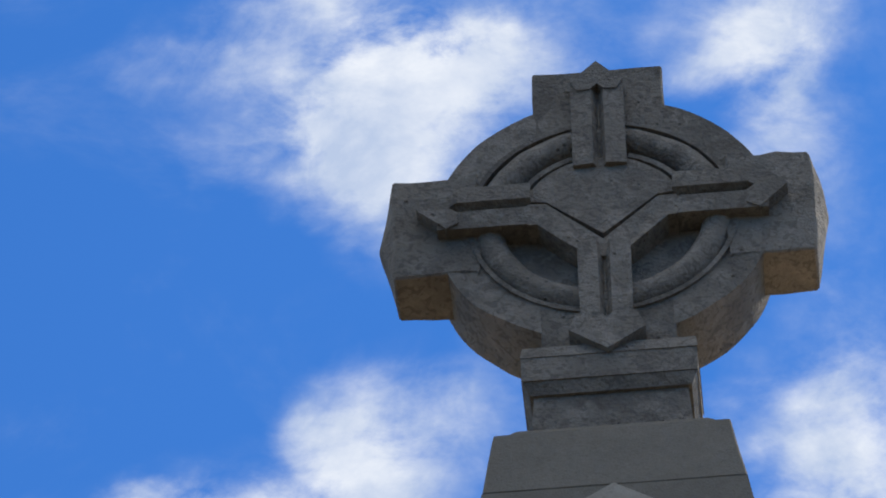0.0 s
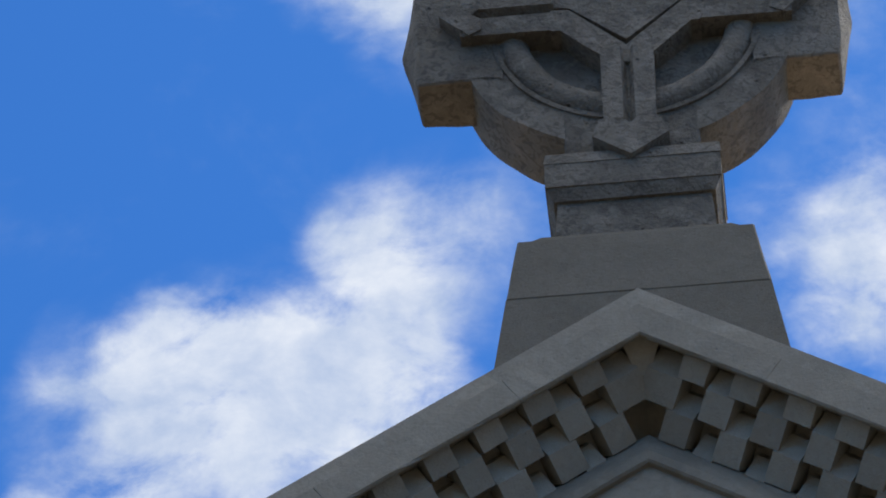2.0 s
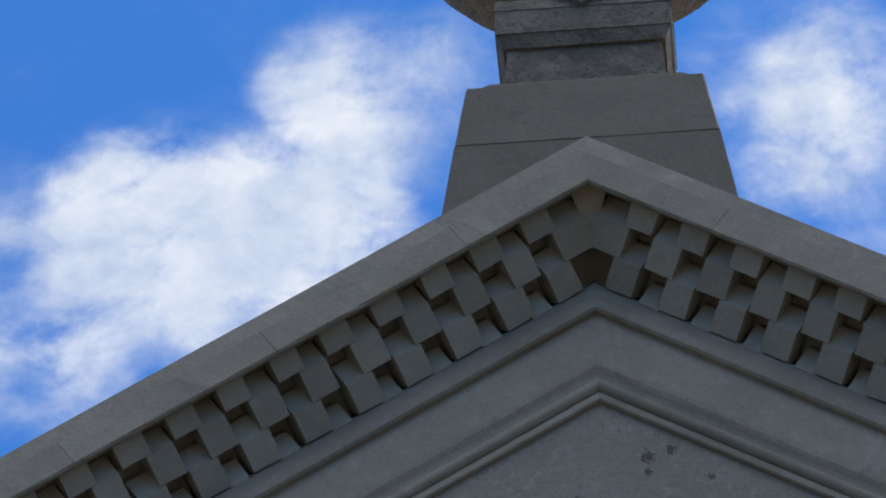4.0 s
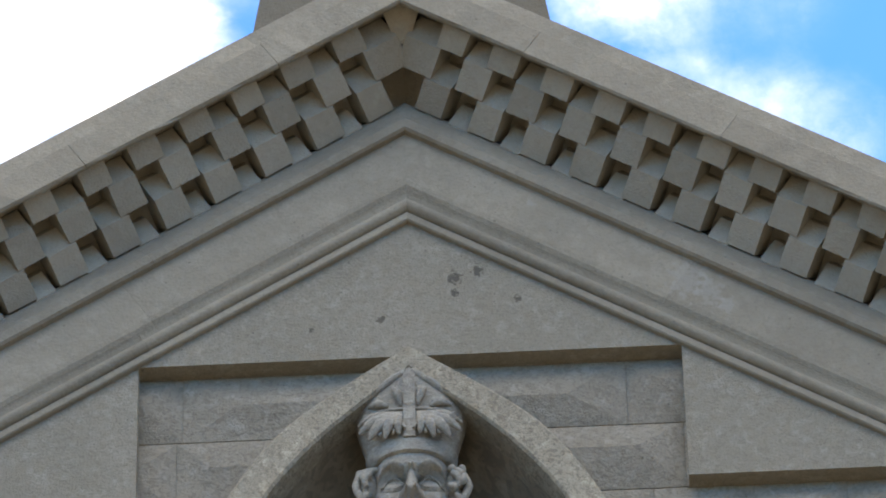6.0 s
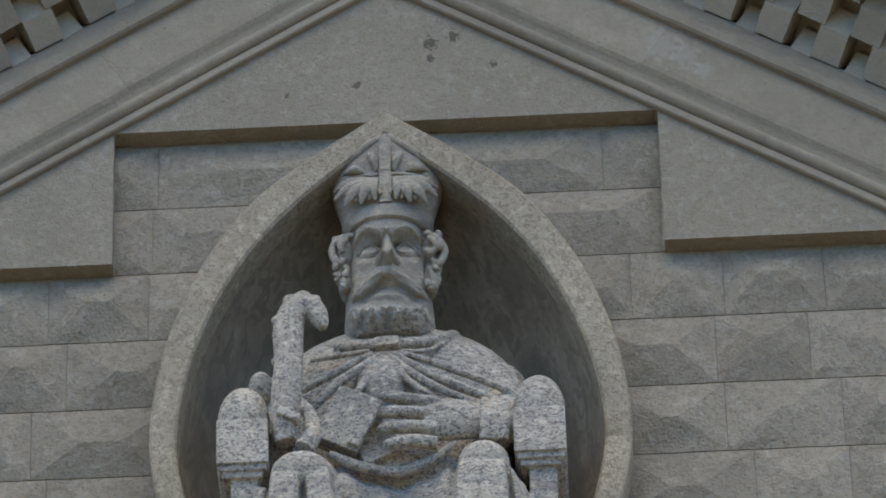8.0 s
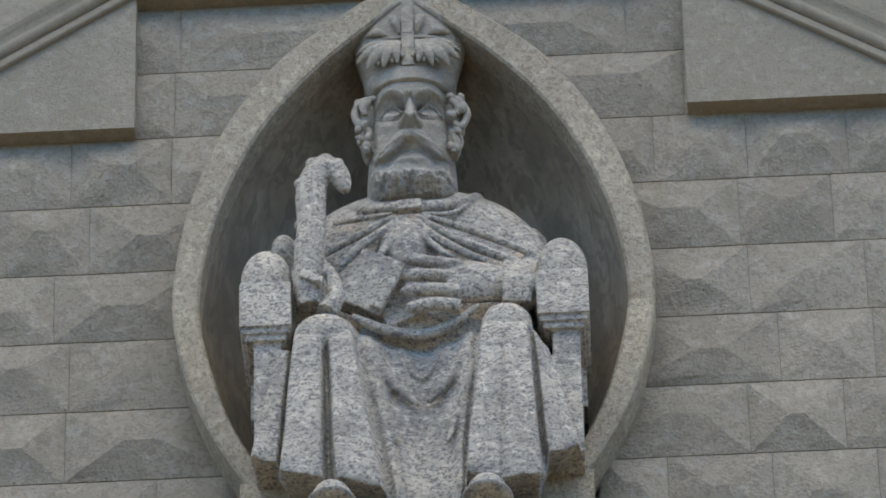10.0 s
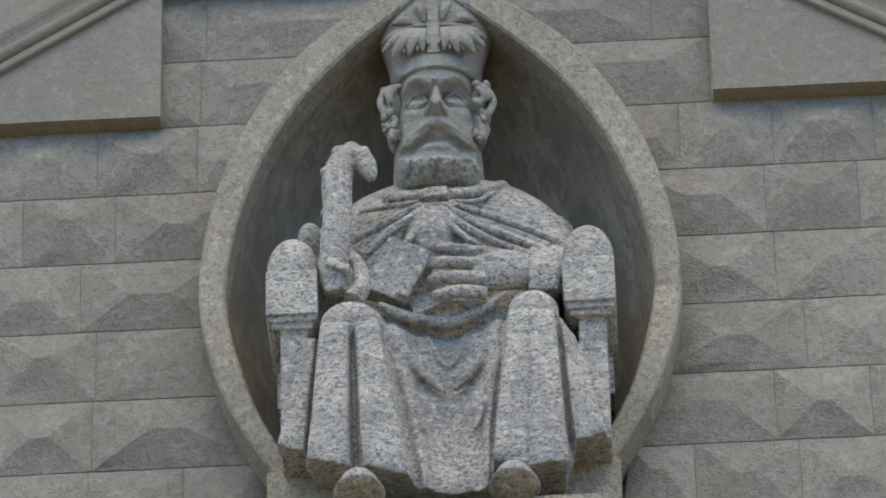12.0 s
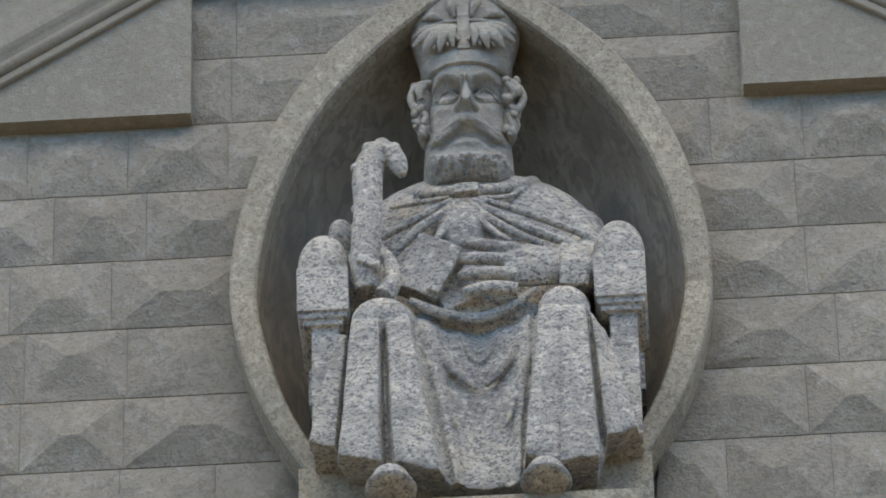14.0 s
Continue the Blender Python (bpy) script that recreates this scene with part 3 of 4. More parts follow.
def face_relief(x, z):
    """How far the carving stands out of the plain oval of the head."""
    a, out = abs(x - 0.003), 0.0
    # sockets under a sharp brow, eyeballs with lids
    brow, along = near(a, z, [(0.014, 14.783), (0.040, 14.803), (0.072, 14.822), (0.104, 14.818), (0.128, 14.795)])
    out -= 0.058 * bump2(a, z, 0.060, 14.756, 0.046, 0.038) + 0.034 * bump2(a, z, 0.027, 14.772, 0.014, 0.024)
    out += 0.034 * math.exp(-((brow / 0.0125) ** 4)) * (1 - 0.45 * along)
    eye = math.hypot((a - 0.064) / 0.037, (z - 14.742) / 0.034)
    out += 0.036 * dome(eye, 1.0)
    upper, _ = near(a, z, [(0.026, 14.738), (0.044, 14.770), (0.068, 14.780), (0.092, 14.766), (0.109, 14.736)])
    lower, _ = near(a, z, [(0.030, 14.728), (0.046, 14.710), (0.068, 14.704), (0.090, 14.712), (0.106, 14.732)])
    out += 0.017 * dome(upper, 0.0068) + 0.010 * dome(lower, 0.0058)
    # nose
    ridge, along = near(a, z, [(0.0, 14.800), (0.0, 14.672)])
    out += (0.034 + 0.036 * along) * math.exp(-((ridge / (0.015 + 0.010 * along)) ** 4))
    out += 0.030 * dome(math.hypot((a - 0.029) / 0.016, (z - 14.676) / 0.020), 1.0)
    # cheeks
    out += 0.014 * bump2(a, z, 0.092, 14.690, 0.040, 0.035)
    # moustache over a hollow mouth
    tash, along = near(a, z, [(0.002, 14.628), (0.034, 14.614), (0.070, 14.576), (0.100, 14.550), (0.122, 14.547)])
    strand = 0.0025 * math.sin(190 * (z + 0.6 * a))
    hair = 0.4 * noise.noise(Vector((a * 60 + z * 40, 1.7, z * 60)))
    width = 0.0265 - 0.010 * along
    out += (0.030 + strand + 0.012 * hair) * math.sqrt(max(1 - (tash / width) ** 4, 0.0))
    under2, _ = near(a, z, [(0.0, 14.584), (0.040, 14.566), (0.085, 14.520)])
    out -= 0.014 * math.exp(-((under2 / 0.015) ** 2))
    out -= 0.010 * bump2(a, z, 0.0, 14.566, 0.040, 0.020)
    out += 0.012 * bump2(a, z, 0.0, 14.522, 0.060, 0.014)
    # beard: a rolled fringe of curls along the jaw, shorter curls up the cheeks
    jaw = 14.468 + 0.35 * max(a - 0.085, 0.0)
    fringe = 1 / (1 + math.exp((z - jaw) / 0.006))
    side = 1 / (1 + math.exp(-(a - 0.118 + 0.25 * max(z - 14.62, 0.0)) / 0.006)) * (1 if z < 14.66 else 0)
    curl = noise.noise(Vector((x * 44, 3.1, z * 30))) + 0.6 * noise.noise(Vector((x * 85, 8.7, z * 70)))
    out += fringe * (0.030 + 0.024 * curl) + (1 - fringe) * side * (0.010 + 0.014 * curl)
    out -= 0.016 * fringe * bump2(x, z, 0.003, 14.40, 0.010, 0.060)
    return out


def carve_face(bm):
    """The front of the head as one carved surface, closed behind."""
    nx, nz = 150, 220
    rows = []
    for k in range(nz + 1):
        z = 14.390 + (14.905 - 14.390) * k / nz
        half = float(np.interp(z, [14.390, 14.42, 14.47, 14.55, 14.66, 14.76, 14.85, 14.91], [0.136, 0.156, 0.162, 0.158, 0.150, 0.144, 0.138, 0.130]))
        deep = float(np.interp(z, [14.390, 14.43, 14.50, 14.60, 14.72, 14.82, 14.91], [0.095, 0.138, 0.142, 0.142, 0.148, 0.158, 0.150]))
        row = []
        for j in range(nx + 1):
            u = -1 + 2 * j / nx
            x = u * half
            y = 0.045 - deep * (1 - abs(u) ** 2.5) ** (1 / 2.1) - face_relief(x, z) * min(1.0, 4 * (1 - abs(u)))
            row.append(bm.verts.new((x, y, z)))
        rows.append([bm.verts.new((-half, 0.09, z))] + row + [bm.verts.new((half, 0.09, z))])
    for a, b in zip(rows, rows[1:]):
        for j in range(len(a)):
            k = (j + 1) % len(a)
            bm.faces.new((a[j], a[k], b[k], b[j]))
    bm.faces.new(rows[0][::-1])
    bm.faces.new(rows[-1])


# folds of the robe from one side to the other: x at the knee and hem, y at the knee and hem, height of top and hem
FOLDS = [
    (-0.455, -0.552, -0.20, -0.26, 13.60, 13.120), (-0.440, -0.545, -0.29, -0.345, 13.60, 13.100), (-0.420, -0.462, -0.29, -0.345, 13.60, 13.075),
    (-0.406, -0.452, -0.25, -0.270, 13.60, 13.04), (-0.395, -0.442, -0.355, -0.400, 13.62, 13.000), (-0.312, -0.312, -0.375, -0.410, 13.62, 12.968),
    (-0.294, -0.284, -0.31, -0.310, 13.62, 12.970), (-0.280, -0.250, -0.37, -0.405, 13.62, 12.958), (-0.222, -0.118, -0.365, -0.392, 13.63, 12.925),
    (-0.198, -0.082, -0.285, -0.300, 13.65, 12.918), (-0.165, -0.056, -0.285, -0.330, 13.66, 12.912), (-0.080, -0.015, -0.225, -0.290, 13.66, 12.908),
    (0.030, 0.038, -0.195, -0.285, 13.66, 12.906), (0.140, 0.105, -0.225, -0.295, 13.66, 12.908), (0.205, 0.150, -0.285, -0.325, 13.66, 12.912),
    (0.232, 0.163, -0.270, -0.290, 13.65, 12.930), (0.252, 0.178, -0.37, -0.410, 13.63, 12.957), (0.310, 0.284, -0.386, -0.416, 13.63, 12.925),
    (0.318, 0.294, -0.377, -0.404, 13.63, 12.922), (0.326, 0.304, -0.386, -0.416, 13.63, 12.925), (0.392, 0.424, -0.375, -0.410, 13.62, 12.935),
    (0.404, 0.438, -0.305, -0.310, 13.61, 12.99), (0.416, 0.456, -0.345, -0.378, 13.60, 13.045), (0.450, 0.556, -0.300, -0.345, 13.57, 13.088),
    (0.458, 0.568, -0.20, -0.25, 13.56, 13.10),
]


def drape(bm):
    """The robe from the knees down: one folded cloth with a thick, uneven hem."""
    across, down = 7, 46
    front, rear = [], []
    for i in range((len(FOLDS) - 1) * across + 1):
        k = min(i // across, len(FOLDS) - 2)
        f = i / across - k
        soft2 = f * f * (3 - 2 * f)
        p, q = FOLDS[k], FOLDS[k + 1]
        mix = [p[c] + (q[c] - p[c]) * (soft2 if c in (2, 3) else f) for c in range(6)]
        fr, re = [], []
        for d in range(down + 1):
            u = d / down
            x, z = mix[0] + (mix[1] - mix[0]) * u ** 0.9, mix[4] + (mix[5] - mix[4]) * u
            y = mix[2] + (mix[3] - mix[2]) * u
            if u < 0.12:
                y += 0.05 * (1 - u / 0.12) ** 2
            sway = Vector((x * 6, 0.4, z * 5))
            x += 0.006 * noise.noise(sway) * u
            y += 0.010 * noise.noise(sway * 2.1 + Vector((5, 0, 0)))
            if u > 0.9:
                y += 0.012 * ((u - 0.9) / 0.1) ** 2
                z += 0.012 * noise.noise(Vector((x * 17, 2.0, 0))) * (u - 0.9) / 0.1
            fr.append(bm.verts.new((x, y, z)))
            re.append(bm.verts.new((x * 0.97, -0.13, z + 0.01 + 0.05 * u)))
        front.append(fr)
        rear.append(re)
    for i in range(len(front) - 1):
        for d in range(down):
            bm.faces.new((front[i][d], front[i + 1][d], front[i + 1][d + 1], front[i][d + 1]))
            bm.faces.new((rear[i][d], rear[i][d + 1], rear[i + 1][d + 1], rear[i + 1][d]))
        bm.faces.new((front[i][0], rear[i][0], rear[i + 1][0], front[i + 1][0]))
        bm.faces.new((front[i][-1], front[i + 1][-1], rear[i + 1][-1], rear[i][-1]))
    for i in (0, -1):
        for d in range(down):
            bm.faces.new((front[i][d], front[i][d + 1], rear[i][d + 1], rear[i][d]))


def build_head():
    bm = bmesh.new()
    # head, neck and the curled hair beside the face
    carve_face(bm)
    tube(bm, [(0, 0.10, 14.25), (0, 0.09, 14.60)], [0.11, 0.10], 16)
    ball(bm, (0, 0.06, 14.70), (0.135, 0.11, 0.26))
    for pts in ([(-0.121, -0.06, 14.833), (-0.174, -0.05, 14.824), (-0.197, -0.05, 14.770), (-0.176, -0.05, 14.716), (-0.150, -0.06, 14.730)], [(-0.156, -0.04, 14.720), (-0.178, -0.03, 14.666), (-0.154, -0.04, 14.605)],
                [(-0.140, -0.075, 14.805), (-0.166, -0.075, 14.785), (-0.160, -0.070, 14.752)], [(-0.140, -0.05, 14.690), (-0.160, -0.05, 14.640), (-0.148, -0.055, 14.590)],
                [(0.130, -0.06, 14.827), (0.177, -0.05, 14.812), (0.204, -0.05, 14.750), (0.180, -0.05, 14.693), (0.156, -0.06, 14.712)], [(0.160, -0.04, 14.698), (0.176, -0.03, 14.642), (0.157, -0.04, 14.575)],
                [(0.146, -0.075, 14.797), (0.174, -0.075, 14.770), (0.166, -0.070, 14.735)], [(0.146, -0.05, 14.680), (0.164, -0.05, 14.625), (0.150, -0.055, 14.575)]):
        tube(bm, pts, [0.011] + [0.015] * (len(pts) - 2) + [0.010], 8)
    for s in (-1, 1):
        ball(bm, (s * 0.156, -0.010, 14.780), (0.040, 0.050, 0.070), seg=14)
        ball(bm, (s * 0.150, 0.0, 14.660), (0.030, 0.050, 0.080), seg=14)
    curls = random.Random(11)
    for s in (-1, 1):
        for k in range(22):
            r = curls.uniform(0.010, 0.018)
            z = curls.uniform(14.590, 14.835)
            ball(bm, (s * (curls.uniform(0.140, 0.188) - 0.10 * max(14.68 - z, 0)), curls.uniform(-0.075, -0.03), z), (r, r, r * 1.4), (0, curls.uniform(-50, 50), 0), seg=10)
    for c in ((-0.158, -0.030, 14.779), (0.161, -0.030, 14.767), (-0.147, -0.005, 14.680), (0.149, -0.005, 14.659)):
        ball(bm, c, (0.026, 0.024, 0.036), seg=12)
    # mitre with its bands and leaf carving
    lathe_oval(bm, [(14.875, 0.02, 0.150, 0.135), (14.97, 0.02, 0.172, 0.138), (15.06, 0.015, 0.198, 0.130), (15.10, 0.005, 0.204, 0.120), (15.14, -0.015, 0.176, 0.101), (15.18, -0.042, 0.128, 0.075), (15.22, -0.070, 0.070, 0.047), (15.255, -0.092, 0.012, 0.024)], 40)
    lathe_oval(bm, [(14.866, 0.02, 0.148, 0.134), (14.872, 0.02, 0.156, 0.145), (14.92, 0.02, 0.166, 0.144), (14.935, 0.02, 0.166, 0.136)], 40)
    slab(bm, (0, -0.118, 15.005), (0.044, 0.020, 0.150), (0, 0, 0))
    slab(bm, (0, -0.118, 15.15), (0.040, 0.024, 0.15), (0, 0, 0))
    for s in (-1, 1):
        tube(bm, [(s * 0.02, -0.118, 15.062), (s * 0.10, -0.102, 15.065), (s * 0.180, -0.045, 15.07)], [0.006, 0.008, 0.007], 8)
        for ang, ln, r in ((4, 0.105, 0.014), (26, 0.132, 0.017), (46, 0.162, 0.019), (65, 0.168, 0.018), (85, 0.155, 0.013)):
            c = Vector((s * 0.030, -0.122, 15.038))
            e = c + Vector((s * ln * math.sin(radians(ang)), 0.055 * (ang / 80) ** 2, -ln * math.cos(radians(ang))))
            m = c * 0.42 + e * 0.58 + Vector((s * 0.008, -0.026, 0.006))
            tube(bm, [c, m, e + Vector((0, -0.014, 0))], [(0.007, 0.007), (r * 1.25, 0.012), (0.005, 0.006)], 12)
            side2 = Vector((e - c).cross(Vector((0, 1, 0)))).normalized() * 0.016
            for w in (-1, 1):
                tube(bm, [c * 0.55 + e * 0.45 + Vector((0, -0.012, 0)), m * 0.5 + e * 0.5 + side2 * (1.5 * w) + Vector((0, -0.004, 0))], [(0.012, 0.009), (0.006, 0.006)], 8)
        tube(bm, [(s * 0.008, -0.106, 15.245), (s * 0.085, -0.098, 15.193), (s * 0.195, -0.035, 15.112)], [0.014, 0.016, 0.013], 8)
        for a, b in (((s * 0.03, -0.117, 15.08), (s * 0.060, -0.112, 15.165)), ((s * 0.075, -0.108, 15.08), (s * 0.150, -0.076, 15.105))):
            a, b = Vector(a), Vector(b)
            tube(bm, [a, (a + b) / 2 + Vector((0, -0.016, 0.004)), b], [0.006, 0.018, 0.005], 8)
    return bm


def build_body():
    bm = bmesh.new()
    # body under the cope
    ball(bm, (0.01, 0.12, 14.20), (0.455, 0.20, 0.32), seg=36)
    ball(bm, (0.02, 0.07, 13.90), (0.42, 0.22, 0.34), seg=36)
    ball(bm, (0.0, 0.09, 14.36), (0.30, 0.13, 0.10), seg=24)
    tube(bm, [(-0.24, 0.05, 14.41), (-0.15, -0.06, 14.335), (0, -0.125, 14.285), (0.15, -0.06, 14.34), (0.22, 0.02, 14.425), (0.24, 0.08, 14.46)], [0.018, 0.022, 0.022, 0.022, 0.022, 0.012], 10)
    slab(bm, (-0.005, -0.142, 14.278), (0.085, 0.04, 0.040), (0, -4, 0))
    for pts, r in (
        ([(-0.025, -0.15, 14.234), (-0.165, -0.165, 14.113), (-0.256, -0.15, 14.026), (-0.277, -0.13, 14.011)], 0.022),
        ([(-0.055, -0.15, 14.241), (-0.185, -0.145, 14.166), (-0.307, -0.10, 14.122)], 0.020),
        ([(-0.065, -0.14, 14.259), (-0.195, -0.11, 14.261), (-0.278, -0.06, 14.287)], 0.014),
        ([(0.015, -0.15, 14.232), (0.199, -0.16, 14.093), (0.421, -0.12, 14.010)], 0.024),
        ([(0.035, -0.15, 14.240), (0.239, -0.13, 14.163), (0.432, -0.08, 14.089)], 0.020),
        ([(0.005, -0.155, 14.218), (0.121, -0.18, 14.088), (0.257, -0.18, 14.000)], 0.020),
        ([(0.001, -0.155, 14.209), (0.072, -0.185, 14.082), (0.149, -0.19, 14.012)], 0.016),
        ([(-0.019, -0.155, 14.210), (-0.075, -0.18, 14.108), (-0.115, -0.20, 14.021)], 0.020),
        ([(0.044, -0.14, 14.255), (0.142, -0.10, 14.279), (0.211, -0.03, 14.379)], 0.012)):
        tube(bm, [(x, y + 0.010, z) for x, y, z in pts], [r * 0.5] + [r * 0.85] * (len(pts) - 2) + [r * 0.6], 8)
    ball(bm, (-0.022, -0.09, 14.086), (0.11, 0.095, 0.17))
    # arms: one holds the crook, the other lies across the book
    tube(bm, [(-0.34, 0.12, 14.25), (-0.40, 0.03, 14.05), (-0.41, -0.12, 13.88), (-0.39, -0.22, 13.78)], [0.12, 0.10, 0.085, 0.06], 16)
    ball(bm, (-0.451, -0.08, 14.151), (0.045, 0.06, 0.06), seg=12)
    tube(bm, [(-0.309, -0.24, 13.967), (-0.269, -0.27, 13.881), (-0.260, -0.29, 13.780), (-0.289, -0.30, 13.714)], [0.020, 0.026, 0.032, 0.040], 10)
    tube(bm, [(0.36, 0.12, 14.24), (0.40, 0.02, 14.05), (0.395, -0.12, 13.91), (0.365, -0.20, 13.85)], [0.12, 0.095, 0.085, 0.085], 16)
    tube(bm, [(0.332, -0.26, 13.925), (0.336, -0.30, 13.819), (0.327, -0.29, 13.731)], [0.016, 0.021, 0.016], 8)
    tube(bm, [(0.367, -0.26, 13.923), (0.371, -0.30, 13.817), (0.362, -0.29, 13.728)], [0.016, 0.021, 0.016], 8)
    tube(bm, [(0.402, -0.26, 13.921), (0.406, -0.30, 13.815), (0.397, -0.29, 13.726)], [0.016, 0.021, 0.016], 8)
    tube(bm, [(0.304, -0.25, 13.842), (0.217, -0.275, 13.834), (0.120, -0.285, 13.828)], [(0.070, 0.045), (0.085, 0.05), (0.085, 0.036)], 14)
    tube(bm, [(0.171, -0.295, 13.895), (0.085, -0.318, 13.893), (0.007, -0.318, 13.912), (-0.025, -0.30, 13.923)], [0.024, 0.0235, 0.0225, 0.014], 10)
    tube(bm, [(0.170, -0.295, 13.841), (0.083, -0.318, 13.839), (0.006, -0.318, 13.844), (-0.038, -0.30, 13.856)], [0.024, 0.0235, 0.0225, 0.014], 10)
    tube(bm, [(0.168, -0.295, 13.781), (0.082, -0.318, 13.779), (0.004, -0.318, 13.776), (-0.028, -0.30, 13.787)], [0.024, 0.0235, 0.0225, 0.014], 10)
    tube(bm, [(0.166, -0.295, 13.720), (0.080, -0.318, 13.718), (0.003, -0.318, 13.704), (-0.002, -0.30, 13.713)], [0.024, 0.0235, 0.0225, 0.014], 10)
    # book, its cover standing proud
    slab(bm, (-0.140, -0.262, 13.838), (0.150, 0.050, 0.195), (10, 29, 0))
    slab(bm, (-0.135, -0.296, 13.836), (0.172, 0.020, 0.210), (10, 29, 0))
    slab(bm, (-0.135, -0.230, 13.842), (0.178, 0.018, 0.212), (10, 29, 0))
    slab(bm, (-0.078, -0.316, 13.806), (0.048, 0.022, 0.190), (10, 29, 0))
    slab(bm, (-0.100, -0.312, 13.930), (0.095, 0.022, 0.016), (10, 24, 0))
    slab(bm, (-0.040, -0.23, 13.750), (0.14, 0.05, 0.14), (-15, -25, 0))
    # crook
    tube(bm, [(-0.348, -0.28, 13.757), (-0.356, -0.29, 13.859), (-0.349, -0.28, 13.988), (-0.341, -0.27, 14.118), (-0.344, -0.26, 14.250), (-0.328, -0.255, 14.336), (-0.292, -0.255, 14.368), (-0.252, -0.26, 14.350), (-0.232, -0.265, 14.300), (-0.222, -0.27, 14.258)],
         [0.042, 0.049, 0.054, 0.051, 0.055, 0.052, 0.044, 0.040, 0.033, 0.016], 14)
    for x, z, r in ((-0.330, 14.385, 0.026), (-0.290, 14.402, 0.024), (-0.250, 14.385, 0.020), (-0.375, 14.30, 0.022), (-0.378, 14.12, 0.020), (-0.325, 14.00, 0.022)):
        ball(bm, (x, -0.268, z), (r * 1.3, r, r), seg=10)
    slab(bm, (-0.340, -0.325, 13.837), (0.085, 0.05, 0.030), (0, 26, 0))
    # throne: arm posts with round heads, moulded blocks, arms and back
    for x, zt in ((-0.500, 0.0), (0.520, 0.0)):
        tube(bm, [(x, -0.24, 13.890), (x, 0.10, 13.890)], [(0.132, 0.090)] * 2, 32)
        ball(bm, (x, -0.24, 13.890), (0.090, 0.080, 0.132), seg=28)
        tube(bm, [(x, -0.235, 13.80), (x, -0.235, 13.89)], [(0.090, 0.080)] * 2, 28)
        slab(bm, (x, -0.14, 13.745), (0.178, 0.37, 0.185))
        slab(bm, (x, -0.14, 13.645), (0.165, 0.345, 0.03))
        slab(bm, (x, -0.14, 13.622), (0.14, 0.32, 0.03))
        slab(bm, (x + 0.006, -0.13, 13.37), (0.095, 0.30, 0.53))
        slab(bm, (x, 0.15, 13.60), (0.14, 0.40, 0.30))
        slab(bm, (x, 0.12, 13.35), (0.09, 0.40, 0.45))
    slab(bm, (0, 0.16, 13.45), (0.90, 0.36, 0.62))
    # lap, knees and shins
    for x in (-0.275, 0.330):
        tube(bm, [(x * 0.75, 0.10, 13.58), (x * 0.95, -0.16, 13.60), (x, -0.30, 13.575)], [(0.15, 0.13), (0.140, 0.115), (0.110, 0.085)], 18)
    drape(bm)
    ball(bm, (-0.300, -0.295, 13.610), (0.105, 0.080, 0.085))
    ball(bm, (0.325, -0.295, 13.620), (0.090, 0.085, 0.085))
    ball(bm, (0.03, -0.13, 13.70), (0.24, 0.12, 0.10), seg=24)
    # lap cloth: its rolled edge and the slack folds that hang from the knees
    for pts, r in (
        ([(-0.205, -0.29, 13.70), (-0.139, -0.27, 13.672), (-0.06, -0.25, 13.652), (0.037, -0.245, 13.640), (0.142, -0.255, 13.676), (0.235, -0.29, 13.728)], 0.020),
        ([(-0.150, -0.265, 13.61), (-0.085, -0.265, 13.45), (0.015, -0.268, 13.33)], 0.022),
        ([(-0.165, -0.275, 13.58), (-0.120, -0.285, 13.35), (-0.055, -0.30, 13.16)], 0.020),
        ([(0.205, -0.265, 13.62), (0.130, -0.265, 13.45), (0.050, -0.268, 13.34)], 0.022),
        ([(0.215, -0.275, 13.56), (0.170, -0.285, 13.34), (0.115, -0.30, 13.15)], 0.020),
        ([(-0.04, -0.225, 13.60), (0.028, -0.225, 13.46), (0.10, -0.228, 13.60)], 0.014)):
        tube(bm, pts, [r * 0.6] + [r] * (len(pts) - 2) + [r * 0.4], 10)
    # shoes
    for x in (-0.272, 0.245):
        ball(bm, (x, -0.37, 12.866), (0.074, 0.125, 0.054), seg=20)
        ball(bm, (x, -0.39, 12.845), (0.088, 0.12, 0.026), seg=18)
    bmesh.ops.triangulate(bm, faces=bm.faces[:])
    return bm


# the body is fused into one skin, the finer carving of the head is set on it
block = part("block", build_body(), M_STATUE)
mod = block.modifiers.new("fuse", "REMESH")
mod.mode, mod.voxel_size, mod.use_smooth_shade = "VOXEL", 0.0045, True
mod = block.modifiers.new("soften", "SMOOTH")
mod.factor, mod.iterations = 0.4, 1
bpy.context.view_layer.update()
skin = bpy.data.meshes.new_from_object(block.evaluated_get(bpy.context.evaluated_depsgraph_get()))
bpy.data.objects.remove(block)
bm = build_head()
bmesh.ops.recalc_face_normals(bm, faces=bm.faces[:])
bm.from_mesh(skin)
carved = bpy.data.meshes.new("statue")
bm.to_mesh(carved)
bm.free()
bpy.data.meshes.remove(skin)
carved.materials.clear()
carved.materials.append(M_STATUE)
for poly in carved.polygons:
    poly.use_smooth, poly.material_index = True, 0
carved.set_sharp_from_angle(angle=radians(50))
statue = tagged(new("statue", carved), "weathered seated stone bishop statue in the niche", "statue")

# ---- pedestal and cross on the gable ----
pedestal = tagged(empty("cross_pedestal", (0, 0, 16.4)), "tapered grey stone pedestal on the gable top", "pedestal")


